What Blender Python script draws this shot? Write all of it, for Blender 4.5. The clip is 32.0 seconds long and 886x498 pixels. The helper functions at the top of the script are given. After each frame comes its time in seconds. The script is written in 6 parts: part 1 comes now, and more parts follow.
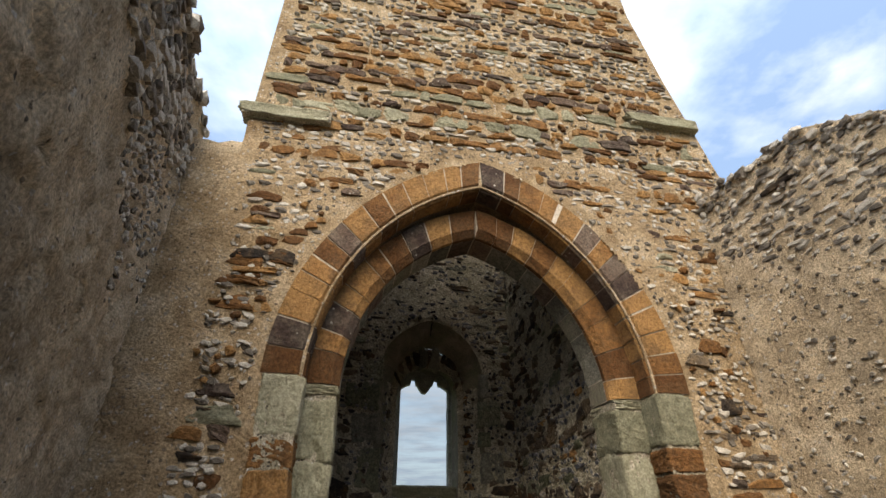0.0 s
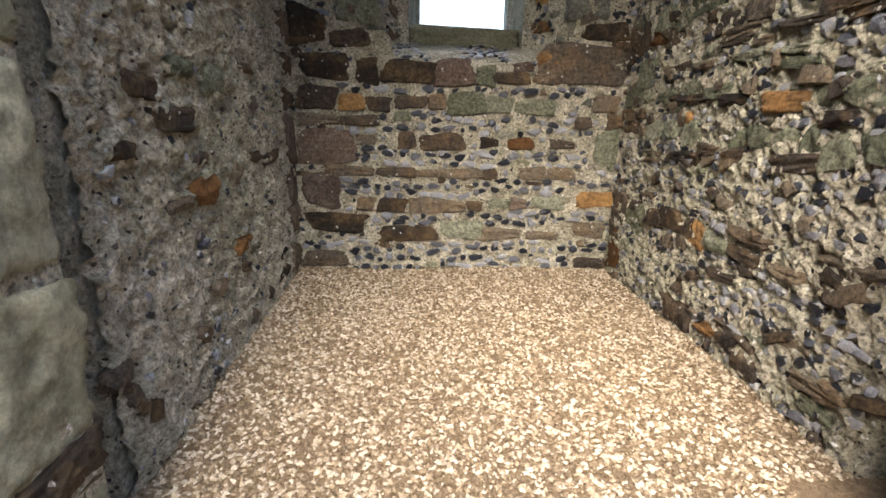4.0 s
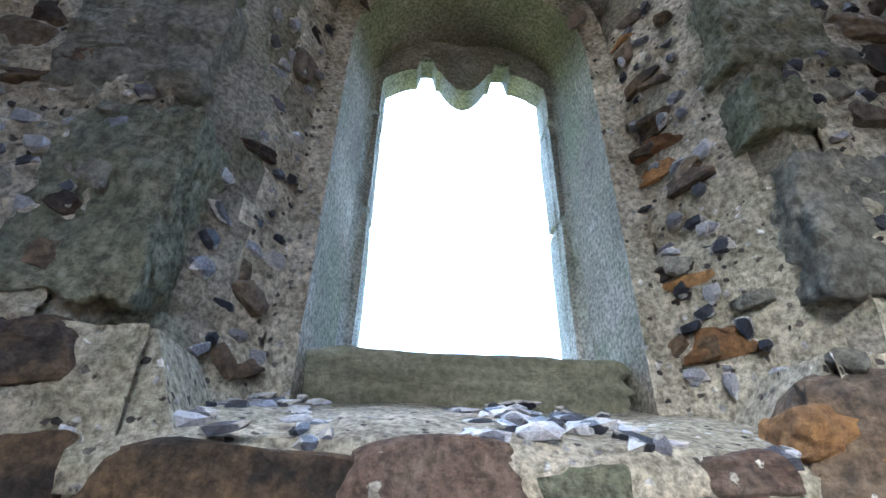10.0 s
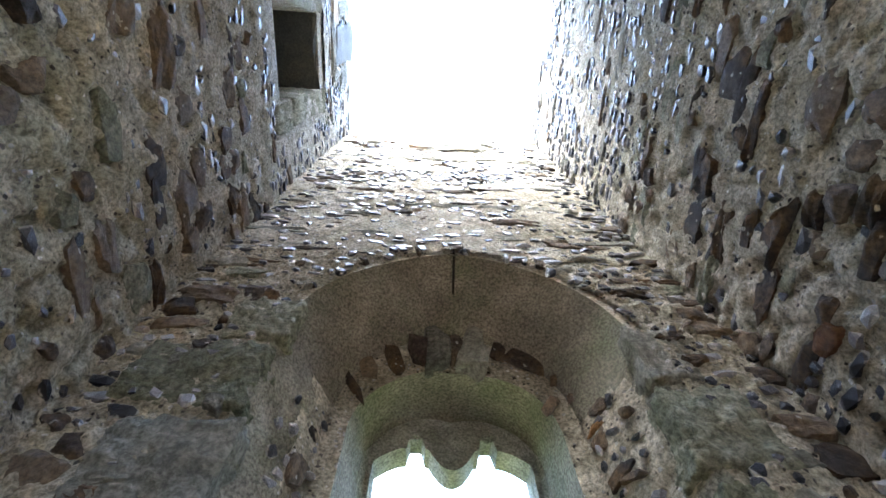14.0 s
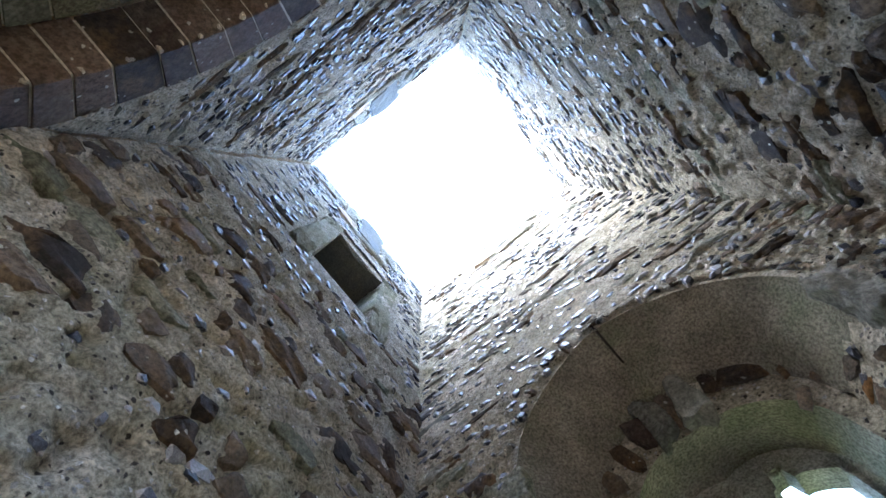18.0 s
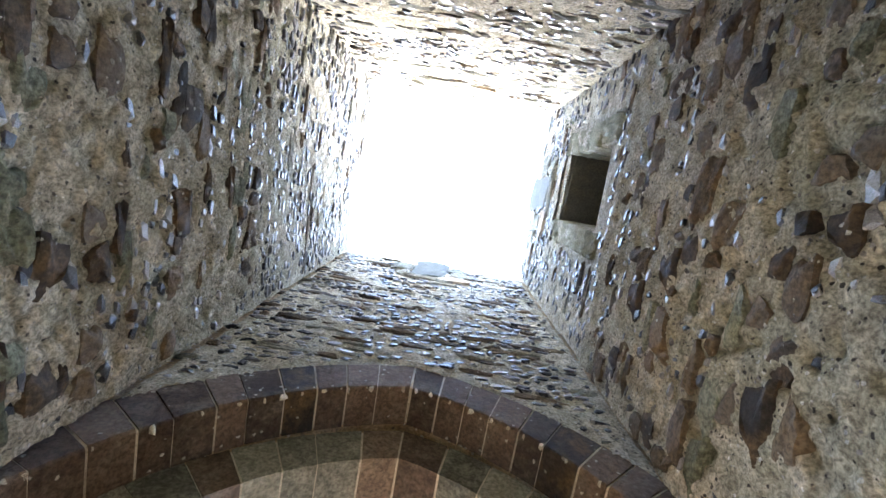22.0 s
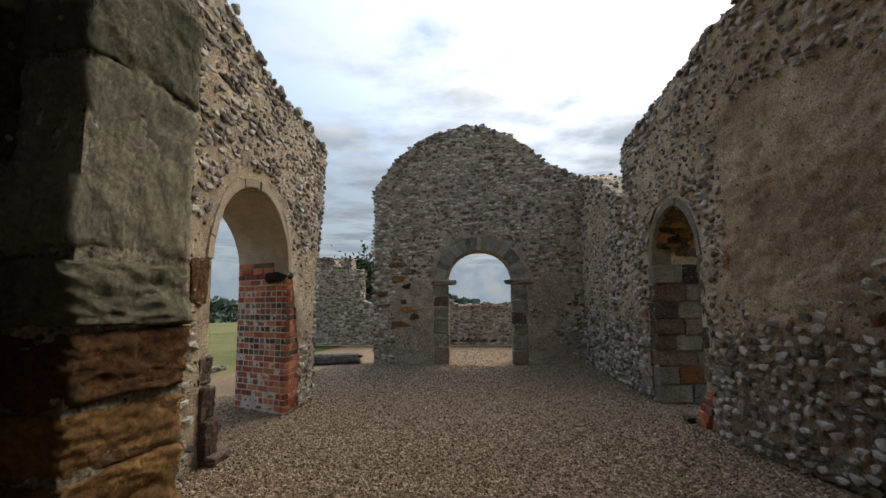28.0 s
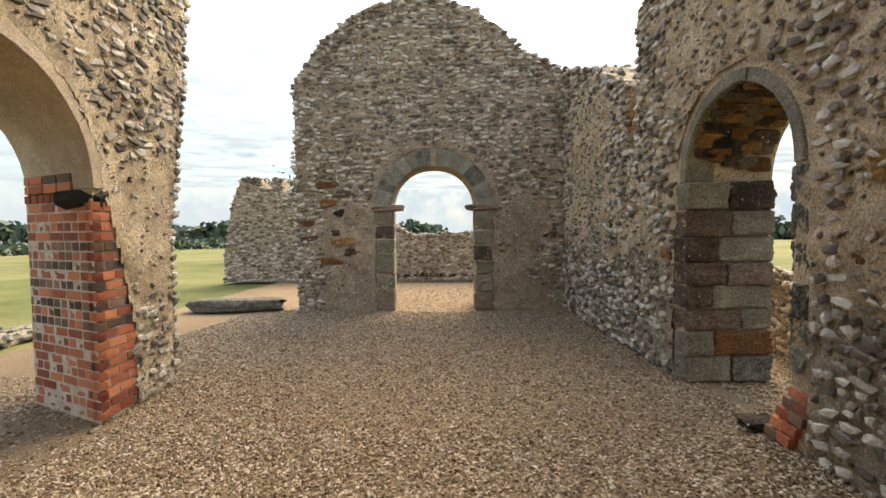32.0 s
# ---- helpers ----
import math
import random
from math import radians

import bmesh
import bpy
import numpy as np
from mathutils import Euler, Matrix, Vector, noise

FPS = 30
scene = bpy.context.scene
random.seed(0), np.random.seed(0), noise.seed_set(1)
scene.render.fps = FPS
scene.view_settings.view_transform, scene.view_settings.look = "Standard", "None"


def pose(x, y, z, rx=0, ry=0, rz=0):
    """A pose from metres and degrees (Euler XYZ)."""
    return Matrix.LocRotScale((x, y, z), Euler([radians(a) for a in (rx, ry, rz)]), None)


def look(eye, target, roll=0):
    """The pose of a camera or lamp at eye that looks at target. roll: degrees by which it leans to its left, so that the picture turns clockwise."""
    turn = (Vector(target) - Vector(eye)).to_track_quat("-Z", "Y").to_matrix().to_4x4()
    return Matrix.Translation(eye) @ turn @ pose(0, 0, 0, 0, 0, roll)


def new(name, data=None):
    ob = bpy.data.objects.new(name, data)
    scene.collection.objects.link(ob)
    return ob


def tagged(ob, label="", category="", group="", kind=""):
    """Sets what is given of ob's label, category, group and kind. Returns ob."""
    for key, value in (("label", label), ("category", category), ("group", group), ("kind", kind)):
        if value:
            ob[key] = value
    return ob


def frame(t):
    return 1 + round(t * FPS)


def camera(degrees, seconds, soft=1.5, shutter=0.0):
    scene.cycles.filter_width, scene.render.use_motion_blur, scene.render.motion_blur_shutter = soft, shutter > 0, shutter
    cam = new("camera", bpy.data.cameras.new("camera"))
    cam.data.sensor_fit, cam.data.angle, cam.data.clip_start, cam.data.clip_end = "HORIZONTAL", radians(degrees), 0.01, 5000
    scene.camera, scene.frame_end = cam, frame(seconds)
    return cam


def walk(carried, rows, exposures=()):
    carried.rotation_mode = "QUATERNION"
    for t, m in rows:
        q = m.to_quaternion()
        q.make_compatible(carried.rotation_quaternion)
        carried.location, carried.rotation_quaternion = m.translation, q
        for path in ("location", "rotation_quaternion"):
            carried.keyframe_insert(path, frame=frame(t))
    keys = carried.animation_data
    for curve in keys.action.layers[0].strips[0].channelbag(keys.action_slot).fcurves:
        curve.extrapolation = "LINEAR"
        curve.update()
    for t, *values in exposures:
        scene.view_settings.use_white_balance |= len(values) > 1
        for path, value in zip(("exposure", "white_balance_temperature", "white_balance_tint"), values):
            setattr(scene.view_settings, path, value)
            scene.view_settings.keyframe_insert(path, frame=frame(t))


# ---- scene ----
cam = camera(86.0, 32.0)
PATH = [
    (0, (-1.1535, -7.5957, 1.5391), (-0.8393, -5.9043, 2.5591), 0.16),
    (0.5, (-1.1330, -7.1804, 1.4891), (-0.7173, -5.3844, 2.2647), -0.03),
    (1, (-0.9715, -6.8592, 1.4689), (-0.5275, -4.9723, 1.9614), -0.01),
    (1.5, (-0.8272, -6.3505, 1.4503), (-0.3995, -4.4075, 1.6552), -0.36),
    (2, (-0.7649, -5.8936, 1.4389), (-0.4132, -3.9288, 1.3128), -0.02),
    (2.5, (-0.6274, -5.4964, 1.4360), (-0.3525, -3.5580, 1.0277), 0.26),
    (4.5, (-0.3653, -3.7354, 1.3538), (-0.2553, -1.8199, 0.7891), 1.36),
    (5, (-0.2909, -3.2857, 1.2521), (-0.1843, -1.3376, 0.8125), 0.36),
    (5.5, (-0.1957, -2.8361, 1.2959), (-0.0697, -0.8730, 0.9347), 0.02),
    (6, (-0.2554, -2.4685, 1.3604), (-0.0913, -0.4971, 1.0663), 0.10),
    (6.5, (-0.1809, -2.1066, 1.3624), (-0.0000, -0.1278, 1.1352), 0.04),
    (7, (-0.0871, -1.7416, 1.4129), (0.0807, 0.2420, 1.2199), 0.31),
    (7.5, (-0.1327, -1.3556, 1.4391), (0.0111, 0.6364, 1.3329), 0.35),
    (8, (-0.1412, -1.1307, 1.5488), (-0.0122, 0.8651, 1.5550), 0.22),
    (8.5, (-0.1040, -0.9505, 1.6365), (0.0189, 1.0362, 1.8307), 0.18),
    (9, (-0.0566, -0.9867, 1.7049), (-0.0109, 0.9671, 2.1301), -1.08),
    (9.5, (-0.0909, -0.9793, 1.7198), (-0.0121, 0.8970, 2.4079), -0.83),
    (10, (-0.0995, -0.9477, 1.6730), (-0.0122, 0.7853, 2.6676), 1.25),
    (10.5, (-0.1050, -0.9758, 1.6978), (-0.0177, 0.6328, 2.8830), 0.94),
    (11, (-0.1786, -1.0541, 1.6970), (-0.0242, 0.4119, 3.0486), -0.89),
    (11.5, (-0.1124, -1.0650, 1.6827), (-0.0147, 0.2270, 3.2063), -0.37),
    (12, (-0.0897, -1.0876, 1.7299), (-0.0037, 0.0543, 3.3696), -0.88),
    (12.5, (-0.0836, -1.1464, 1.7461), (-0.0130, -0.1035, 3.4512), -0.96),
    (13, (-0.0766, -1.1790, 1.7468), (-0.0240, -0.2197, 3.5009), -0.78),
    (13.5, (-0.0878, -1.2173, 1.7619), (-0.0347, -0.3604, 3.5683), -1.08),
    (14, (-0.0933, -1.2387, 1.7578), (-0.0358, -0.4785, 3.6068), -1.48),
    (14.5, (-0.0978, -1.2511, 1.7601), (-0.0362, -0.5797, 3.6431), -2.18),
    (16.5, (-0.0800, -1.2834, 1.7232), (-0.0603, -0.8628, 3.6783), -5.70),
    (17, (-0.0908, -1.3209, 1.7115), (-0.1293, -0.9276, 3.6720), -6.18),
    (17.5, (-0.1483, -1.3903, 1.7196), (-0.2412, -1.0435, 3.6871), -8.82),
    (18, (-0.1803, -1.4662, 1.6896), (-0.3109, -1.1890, 3.6659), -13.18),
    (18.5, (-0.1589, -1.4076, 1.6419), (-0.3178, -1.2379, 3.6283), -11.65),
    (19, (-0.1365, -1.2992, 1.6419), (-0.2694, -1.2297, 3.6363), -9.12),
    (19.5, (-0.1286, -1.2646, 1.6539), (-0.2152, -1.2567, 3.6520), -4.34),
    (20, (-0.0720, -1.2953, 1.6547), (-0.1580, -1.3454, 3.6522), 15.87),
    (20.5, (0.0348, -1.4191, 1.6184), (-0.0879, -1.4821, 3.6136), -3.26),
    (21, (0.0734, -1.4335, 1.6236), (-0.0445, -1.5568, 3.6163), -1.49),
    (21.5, (-0.0383, -1.3862, 1.6536), (-0.0975, -1.5887, 3.6424), 7.27),
    (22, (-0.0684, -1.3877, 1.6402), (-0.0747, -1.6567, 3.6220), 8.41),
    (22.5, (-0.0034, -1.4444, 1.6636), (0.0353, -1.7778, 3.6352), 9.88),
    (23, (0.0150, -1.5135, 1.6703), (0.0880, -1.9198, 3.6272), 9.11),
    (23.5, (0.0127, -1.6064, 1.6804), (0.1001, -2.1473, 3.6039), 5.59),
    (24, (0.0104, -1.6856, 1.6775), (0.1125, -2.3956, 3.5445), 3.71),
    (24.5, (-0.0095, -1.7417, 1.6856), (0.1223, -2.6491, 3.4630), 3.23),
    (26.5, (-0.2910, -1.4500, 1.4370), (0.0630, -3.1650, 2.4030), -1.3),
    (27, (-0.1870, -1.5800, 1.4390), (0.1840, -3.4060, 2.1640), -1.3),
    (27.5, (-0.0870, -1.7260, 1.4180), (0.2790, -3.6350, 1.8860), -1.0),
    (28, (-0.0330, -1.8560, 1.3700), (0.3180, -3.8120, 1.5960), -0.6),
    (28.5, (0.0170, -2.0770, 1.3630), (0.3260, -4.0530, 1.3950), -0.4),
    (29, (0.003, -2.368, 1.396), (0.297, -4.343, 1.283), -0.4),
    (29.5, (0.069, -2.631, 1.407), (0.351, -4.602, 1.219), -0.2),
    (30, (0.05, -2.945, 1.414), (0.318, -4.913, 1.181), -0.3),
    (30.5, (0.06, -3.237, 1.424), (0.334, -5.202, 1.179), -0.5),
    (31, (0.027, -3.577, 1.422), (0.304, -5.549, 1.228), -0.5),
    (31.5, (0.02, -3.934, 1.457), (0.251, -5.916, 1.319), -0.7),
    (32, (0.06, -4.247, 1.467), (0.261, -6.235, 1.379), -0.7),
]
# exposure follows the clip's own camera: lower outside, higher inside the tower
EXPOSURES = [(0.0, 2.48, 7600, 10), (1.0, 3.13, 7600, 10), (2.0, 3.53, 7700, 10), (3.5, 3.98, 7200, 10), (4.5, 4.52, 6700, 10), (5.5, 4.97, 6300, 9), (7.0, 5.42, 5700, 8), (8.0, 5.72, 5500, 8), (9.0, 5.72, 5500, 8), (12.0, 6.1, 6100, 8), (14.5, 6.12, 6000, 8), (18.0, 5.82, 5600, 8), (20.0, 5.17, 5600, 8), (21.0, 4.87, 5800, 8), (22.0, 6.27, 6400, 8), (23.0, 6.52, 6500, 8), (24.5, 4.87, 6500, 8), (26.5, 1.48, 6500, 10), (28.0, 2.05, 7500, 10), (29.0, 3.03, 8100, 10), (30.0, 3.38, 9000, 10), (32.0, 3.23, 9000, 10)]
walk(cam, [(t, look(eye, target, roll)) for t, eye, target, roll in PATH], EXPOSURES)

# ---- world and sun ----
SUN_AZ, SUN_EL = radians(196.0), radians(44.0)


def sky_world():
    w = bpy.data.worlds.new("sky")
    scene.world = w
    w.use_nodes = True
    nt = w.node_tree
    nt.nodes.clear()
    out = nt.nodes.new("ShaderNodeOutputWorld")
    bg = nt.nodes.new("ShaderNodeBackground")
    sky = nt.nodes.new("ShaderNodeTexSky")
    sky.sky_type, sky.sun_disc = "NISHITA", False
    sky.sun_elevation, sky.sun_rotation = SUN_EL, SUN_AZ
    tc = nt.nodes.new("ShaderNodeTexCoord")
    sep = nt.nodes.new("ShaderNodeSeparateXYZ")
    nt.links.new(tc.outputs["Generated"], sep.inputs[0])
    up = nt.nodes.new("ShaderNodeMath")
    up.operation = "MAXIMUM"
    up.inputs[1].default_value = 0.08
    nt.links.new(sep.outputs[2], up.inputs[0])
    div = nt.nodes.new("ShaderNodeVectorMath")
    div.operation = "DIVIDE"
    comb = nt.nodes.new("ShaderNodeCombineXYZ")
    for i in range(3):
        nt.links.new(up.outputs[0], comb.inputs[i])
    nt.links.new(tc.outputs["Generated"], div.inputs[0])
    nt.links.new(comb.outputs[0], div.inputs[1])
    n = nt.nodes.new("ShaderNodeTexNoise")
    n.inputs["Scale"].default_value, n.inputs["Detail"].default_value, n.inputs["Roughness"].default_value = 1.5, 7.0, 0.55
    nt.links.new(div.outputs[0], n.inputs["Vector"])
    ramp = nt.nodes.new("ShaderNodeValToRGB")
    ramp.color_ramp.elements[0].position, ramp.color_ramp.elements[0].color = 0.40, (0, 0, 0, 1)
    ramp.color_ramp.elements[1].position, ramp.color_ramp.elements[1].color = 0.61, (1, 1, 1, 1)
    nt.links.new(n.outputs["Fac"], ramp.inputs[0])
    n2 = nt.nodes.new("ShaderNodeTexNoise")
    n2.inputs["Scale"].default_value, n2.inputs["Detail"].default_value = 3.2, 5.0
    nt.links.new(div.outputs[0], n2.inputs["Vector"])
    cloud = nt.nodes.new("ShaderNodeValToRGB")
    cloud.color_ramp.elements[0].position, cloud.color_ramp.elements[0].color = 0.3, (1.7, 2.35, 3.3, 1)
    cloud.color_ramp.elements[1].position, cloud.color_ramp.elements[1].color = 0.68, (3.4, 3.75, 4.35, 1)
    nt.links.new(n2.outputs["Fac"], cloud.inputs[0])
    # thin cloud lit from behind round the sun
    sunv = nt.nodes.new("ShaderNodeVectorMath")
    sunv.operation = "DOT_PRODUCT"
    sunv.inputs[1].default_value = SUN_DIR
    nt.links.new(tc.outputs["Generated"], sunv.inputs[0])
    glow = nt.nodes.new("ShaderNodeMapRange")
    glow.inputs[1].default_value, glow.inputs[2].default_value = 0.86, 1.0
    glow.inputs[3].default_value, glow.inputs[4].default_value = 1.0, 1.5
    nt.links.new(sunv.outputs["Value"], glow.inputs[0])
    lit = nt.nodes.new("ShaderNodeVectorMath")
    lit.operation = "SCALE"
    nt.links.new(cloud.outputs[0], lit.inputs[0])
    nt.links.new(glow.outputs[0], lit.inputs["Scale"])
    mix = nt.nodes.new("ShaderNodeMix")
    mix.data_type = "RGBA"
    nt.links.new(ramp.outputs[0], mix.inputs[0])
    nt.links.new(sky.outputs[0], mix.inputs[6])
    nt.links.new(lit.outputs[0], mix.inputs[7])
    # even grey-blue cloud bank towards the horizon
    low = nt.nodes.new("ShaderNodeMapRange")
    low.inputs[1].default_value, low.inputs[2].default_value = 0.02, 0.42
    low.inputs[3].default_value, low.inputs[4].default_value = 0.92, 0.0
    nt.links.new(sep.outputs[2], low.inputs[0])
    bank = nt.nodes.new("ShaderNodeMix")
    bank.data_type = "RGBA"
    nt.links.new(low.outputs[0], bank.inputs[0])
    nt.links.new(mix.outputs[2], bank.inputs[6])
    bank.inputs[7].default_value = (1.95, 2.7, 3.75, 1)
    nt.links.new(bank.outputs[2], bg.inputs[0])
    # an overcast sky is brightest overhead
    grad = nt.nodes.new("ShaderNodeMapRange")
    grad.inputs[1].default_value, grad.inputs[2].default_value = 0.22, 0.80
    grad.inputs[3].default_value, grad.inputs[4].default_value = 0.032, 0.101
    nt.links.new(sep.outputs[2], grad.inputs[0])
    nt.links.new(grad.outputs[0], bg.inputs[1])
    nt.links.new(bg.outputs[0], out.inputs[0])


SUN_DIR = Vector((math.sin(SUN_AZ) * math.cos(SUN_EL), math.cos(SUN_AZ) * math.cos(SUN_EL), math.sin(SUN_EL)))
sky_world()
sun = new("sun", bpy.data.lights.new("sun", "SUN"))
sun.data.energy, sun.data.angle, sun.data.color = 0.9, radians(50.0), (1.0, 0.92, 0.80)
sun.matrix_world = look(SUN_DIR * 50, (0, 0, 0))

# ---- materials ----


def material(name, colours, scale=3.0, rough=0.9, bump=0.5, bump_scale=30.0, vary=0.0, per="object", stain=None, stain_scale=0.7, detail=6.0, fine=0.25, bump_dist=0.02, grit=None, rind=None):
    """Stone-like material: patches of colours, grain, a larger stain and relief; vary: spread of value from piece to piece."""
    m = bpy.data.materials.new(name)
    m.use_nodes = True
    nt = m.node_tree
    bsdf = nt.nodes["Principled BSDF"]
    tc = nt.nodes.new("ShaderNodeTexCoord")
    pos = tc.outputs["Object"]
    geo = nt.nodes.new("ShaderNodeNewGeometry")
    if per == "world":
        pos = geo.outputs["Position"]
    rnd = nt.nodes.new("ShaderNodeObjectInfo").outputs["Random"] if per == "object" else geo.outputs["Random Per Island"]
    if per == "object" and vary:
        sh = nt.nodes.new("ShaderNodeVectorMath")
        sh.operation = "SCALE"
        sh.inputs[0].default_value = (31.0, 17.0, 23.0)
        nt.links.new(rnd, sh.inputs["Scale"])
        ad = nt.nodes.new("ShaderNodeVectorMath")
        nt.links.new(pos, ad.inputs[0])
        nt.links.new(sh.outputs[0], ad.inputs[1])
        pos = ad.outputs[0]
    n = nt.nodes.new("ShaderNodeTexNoise")
    n.inputs["Scale"].default_value, n.inputs["Detail"].default_value, n.inputs["Roughness"].default_value = scale, detail, 0.65
    nt.links.new(pos, n.inputs["Vector"])
    fac = n.outputs["Fac"]
    if vary:
        a = nt.nodes.new("ShaderNodeMath")
        a.operation = "MULTIPLY_ADD"
        nt.links.new(rnd, a.inputs[0])
        a.inputs[1].default_value = vary
        b = nt.nodes.new("ShaderNodeMath")
        b.operation = "MULTIPLY_ADD"
        b.inputs[1].default_value, b.inputs[2].default_value = 1.0 - 0.5 * vary, 0.0
        nt.links.new(fac, b.inputs[0])
        nt.links.new(b.outputs[0], a.inputs[2])
        s = nt.nodes.new("ShaderNodeMath")
        s.operation = "ADD"
        s.inputs[1].default_value = -0.25 * vary
        nt.links.new(a.outputs[0], s.inputs[0])
        fac = s.outputs[0]
    ramp = nt.nodes.new("ShaderNodeValToRGB")
    els = ramp.color_ramp.elements
    k = len(colours)
    while len(els) < k:
        els.new(0.5)
    for i, c in enumerate(colours):
        els[i].position = 0.28 + 0.44 * i / max(1, k - 1)
        els[i].color = (*c, 1)
    nt.links.new(fac, ramp.inputs[0])
    colour = ramp.outputs[0]
    if stain:
        n3 = nt.nodes.new("ShaderNodeTexNoise")
        n3.inputs["Scale"].default_value, n3.inputs["Detail"].default_value, n3.inputs["Roughness"].default_value = stain_scale, 8.0, 0.7
        nt.links.new(geo.outputs["Position"], n3.inputs["Vector"])
        r3 = nt.nodes.new("ShaderNodeMapRange")
        r3.inputs[1].default_value, r3.inputs[2].default_value, r3.inputs[4].default_value = 0.46, 0.66, stain[3]
        nt.links.new(n3.outputs["Fac"], r3.inputs[0])
        mx = nt.nodes.new("ShaderNodeMix")
        mx.data_type = "RGBA"
        nt.links.new(r3.outputs[0], mx.inputs[0])
        nt.links.new(colour, mx.inputs[6])
        mx.inputs[7].default_value = (*stain[:3], 1)
        colour = mx.outputs[2]
    if rind:
        uvn = nt.nodes.new("ShaderNodeUVMap")
        wob = nt.nodes.new("ShaderNodeTexNoise")
        wob.inputs["Scale"].default_value, wob.inputs["Detail"].default_value = 22.0, 3.0
        nt.links.new(geo.outputs["Position"], wob.inputs["Vector"])
        dst = nt.nodes.new("ShaderNodeVectorMath")
        dst.operation = "DISTANCE"
        dst.inputs[1].default_value = (0.5, 0.5, 0.0)
        nt.links.new(uvn.outputs[0], dst.inputs[0])
        sm = nt.nodes.new("ShaderNodeMath")
        sm.operation = "MULTIPLY_ADD"
        sm.inputs[1].default_value = 0.62
        nt.links.new(wob.outputs["Fac"], sm.inputs[0])
        nt.links.new(dst.outputs["Value"], sm.inputs[2])
        rr = nt.nodes.new("ShaderNodeMapRange")
        rr.inputs[1].default_value, rr.inputs[2].default_value, rr.inputs[4].default_value = 0.66, 0.70, rind[3]
        nt.links.new(sm.outputs[0], rr.inputs[0])
        mr = nt.nodes.new("ShaderNodeMix")
        mr.data_type = "RGBA"
        nt.links.new(rr.outputs[0], mr.inputs[0])
        nt.links.new(colour, mr.inputs[6])
        mr.inputs[7].default_value = (*rind[:3], 1)
        colour = mr.outputs[2]
    lumps = None
    if grit:
        gscale, share, gcols = grit
        vor = nt.nodes.new("ShaderNodeTexVoronoi")
        vor.inputs["Scale"].default_value = gscale
        nt.links.new(geo.outputs["Position"], vor.inputs["Vector"])
        sc = nt.nodes.new("ShaderNodeSeparateColor")
        nt.links.new(vor.outputs["Color"], sc.inputs[0])
        wn = nt.nodes.new("ShaderNodeTexNoise")
        wn.inputs["Scale"].default_value, wn.inputs["Detail"].default_value = gscale * 1.3, 3.0
        nt.links.new(geo.outputs["Position"], wn.inputs["Vector"])
        ds = nt.nodes.new("ShaderNodeMath")
        ds.operation = "MULTIPLY_ADD"
        ds.inputs[1].default_value = 1.3
        nt.links.new(wn.outputs["Fac"], ds.inputs[0])
        nt.links.new(vor.outputs["Distance"], ds.inputs[2])
        mk = nt.nodes.new("ShaderNodeMapRange")
        mk.inputs[1].default_value, mk.inputs[2].default_value = 0.98, 0.88
        nt.links.new(ds.outputs[0], mk.inputs[0])
        gt = nt.nodes.new("ShaderNodeMath")
        gt.operation = "LESS_THAN"
        gt.inputs[1].default_value = share
        nt.links.new(sc.outputs[0], gt.inputs[0])
        both = nt.nodes.new("ShaderNodeMath")
        both.operation = "MULTIPLY"
        nt.links.new(mk.outputs[0], both.inputs[0])
        nt.links.new(gt.outputs[0], both.inputs[1])
        gr2 = nt.nodes.new("ShaderNodeValToRGB")
        ge = gr2.color_ramp.elements
        while len(ge) < len(gcols):
            ge.new(0.5)
        for i, c in enumerate(gcols):
            ge[i].position, ge[i].color = i / (len(gcols) - 1), (*c, 1)
        nt.links.new(sc.outputs[1], gr2.inputs[0])
        mg = nt.nodes.new("ShaderNodeMix")
        mg.data_type = "RGBA"
        nt.links.new(both.outputs[0], mg.inputs[0])
        nt.links.new(colour, mg.inputs[6])
        nt.links.new(gr2.outputs[0], mg.inputs[7])
        colour = mg.outputs[2]
        hb = nt.nodes.new("ShaderNodeMath")
        hb.operation = "SUBTRACT"
        hb.inputs[1].default_value = 0.45
        nt.links.new(sc.outputs[2], hb.inputs[0])
        hm = nt.nodes.new("ShaderNodeMath")
        hm.operation = "MULTIPLY"
        nt.links.new(hb.outputs[0], hm.inputs[0])
        nt.links.new(both.outputs[0], hm.inputs[1])
        lumps = hm.outputs[0]
    g = nt.nodes.new("ShaderNodeTexNoise")
    g.inputs["Scale"].default_value, g.inputs["Detail"].default_value = bump_scale * 2.0, 8.0
    g.inputs["Roughness"].default_value = 0.72
    nt.links.new(geo.outputs["Position"], g.inputs["Vector"])
    gm = nt.nodes.new("ShaderNodeMapRange")
    gm.inputs[1].default_value, gm.inputs[2].default_value = 0.39, 0.61
    gm.inputs[3].default_value, gm.inputs[4].default_value = 1.0 - fine, 1.0 + fine
    nt.links.new(g.outputs["Fac"], gm.inputs[0])
    gr = nt.nodes.new("ShaderNodeVectorMath")
    gr.operation = "SCALE"
    nt.links.new(colour, gr.inputs[0])
    nt.links.new(gm.outputs[0], gr.inputs["Scale"])
    nt.links.new(gr.outputs[0], bsdf.inputs["Base Color"])
    bsdf.inputs["Roughness"].default_value = rough
    bsdf.inputs["Specular IOR Level"].default_value = 0.2
    bn = nt.nodes.new("ShaderNodeTexNoise")
    bn.inputs["Scale"].default_value, bn.inputs["Detail"].default_value, bn.inputs["Roughness"].default_value = bump_scale, 9.0, 0.8
    nt.links.new(geo.outputs["Position"], bn.inputs["Vector"])
    bp = nt.nodes.new("ShaderNodeBump")
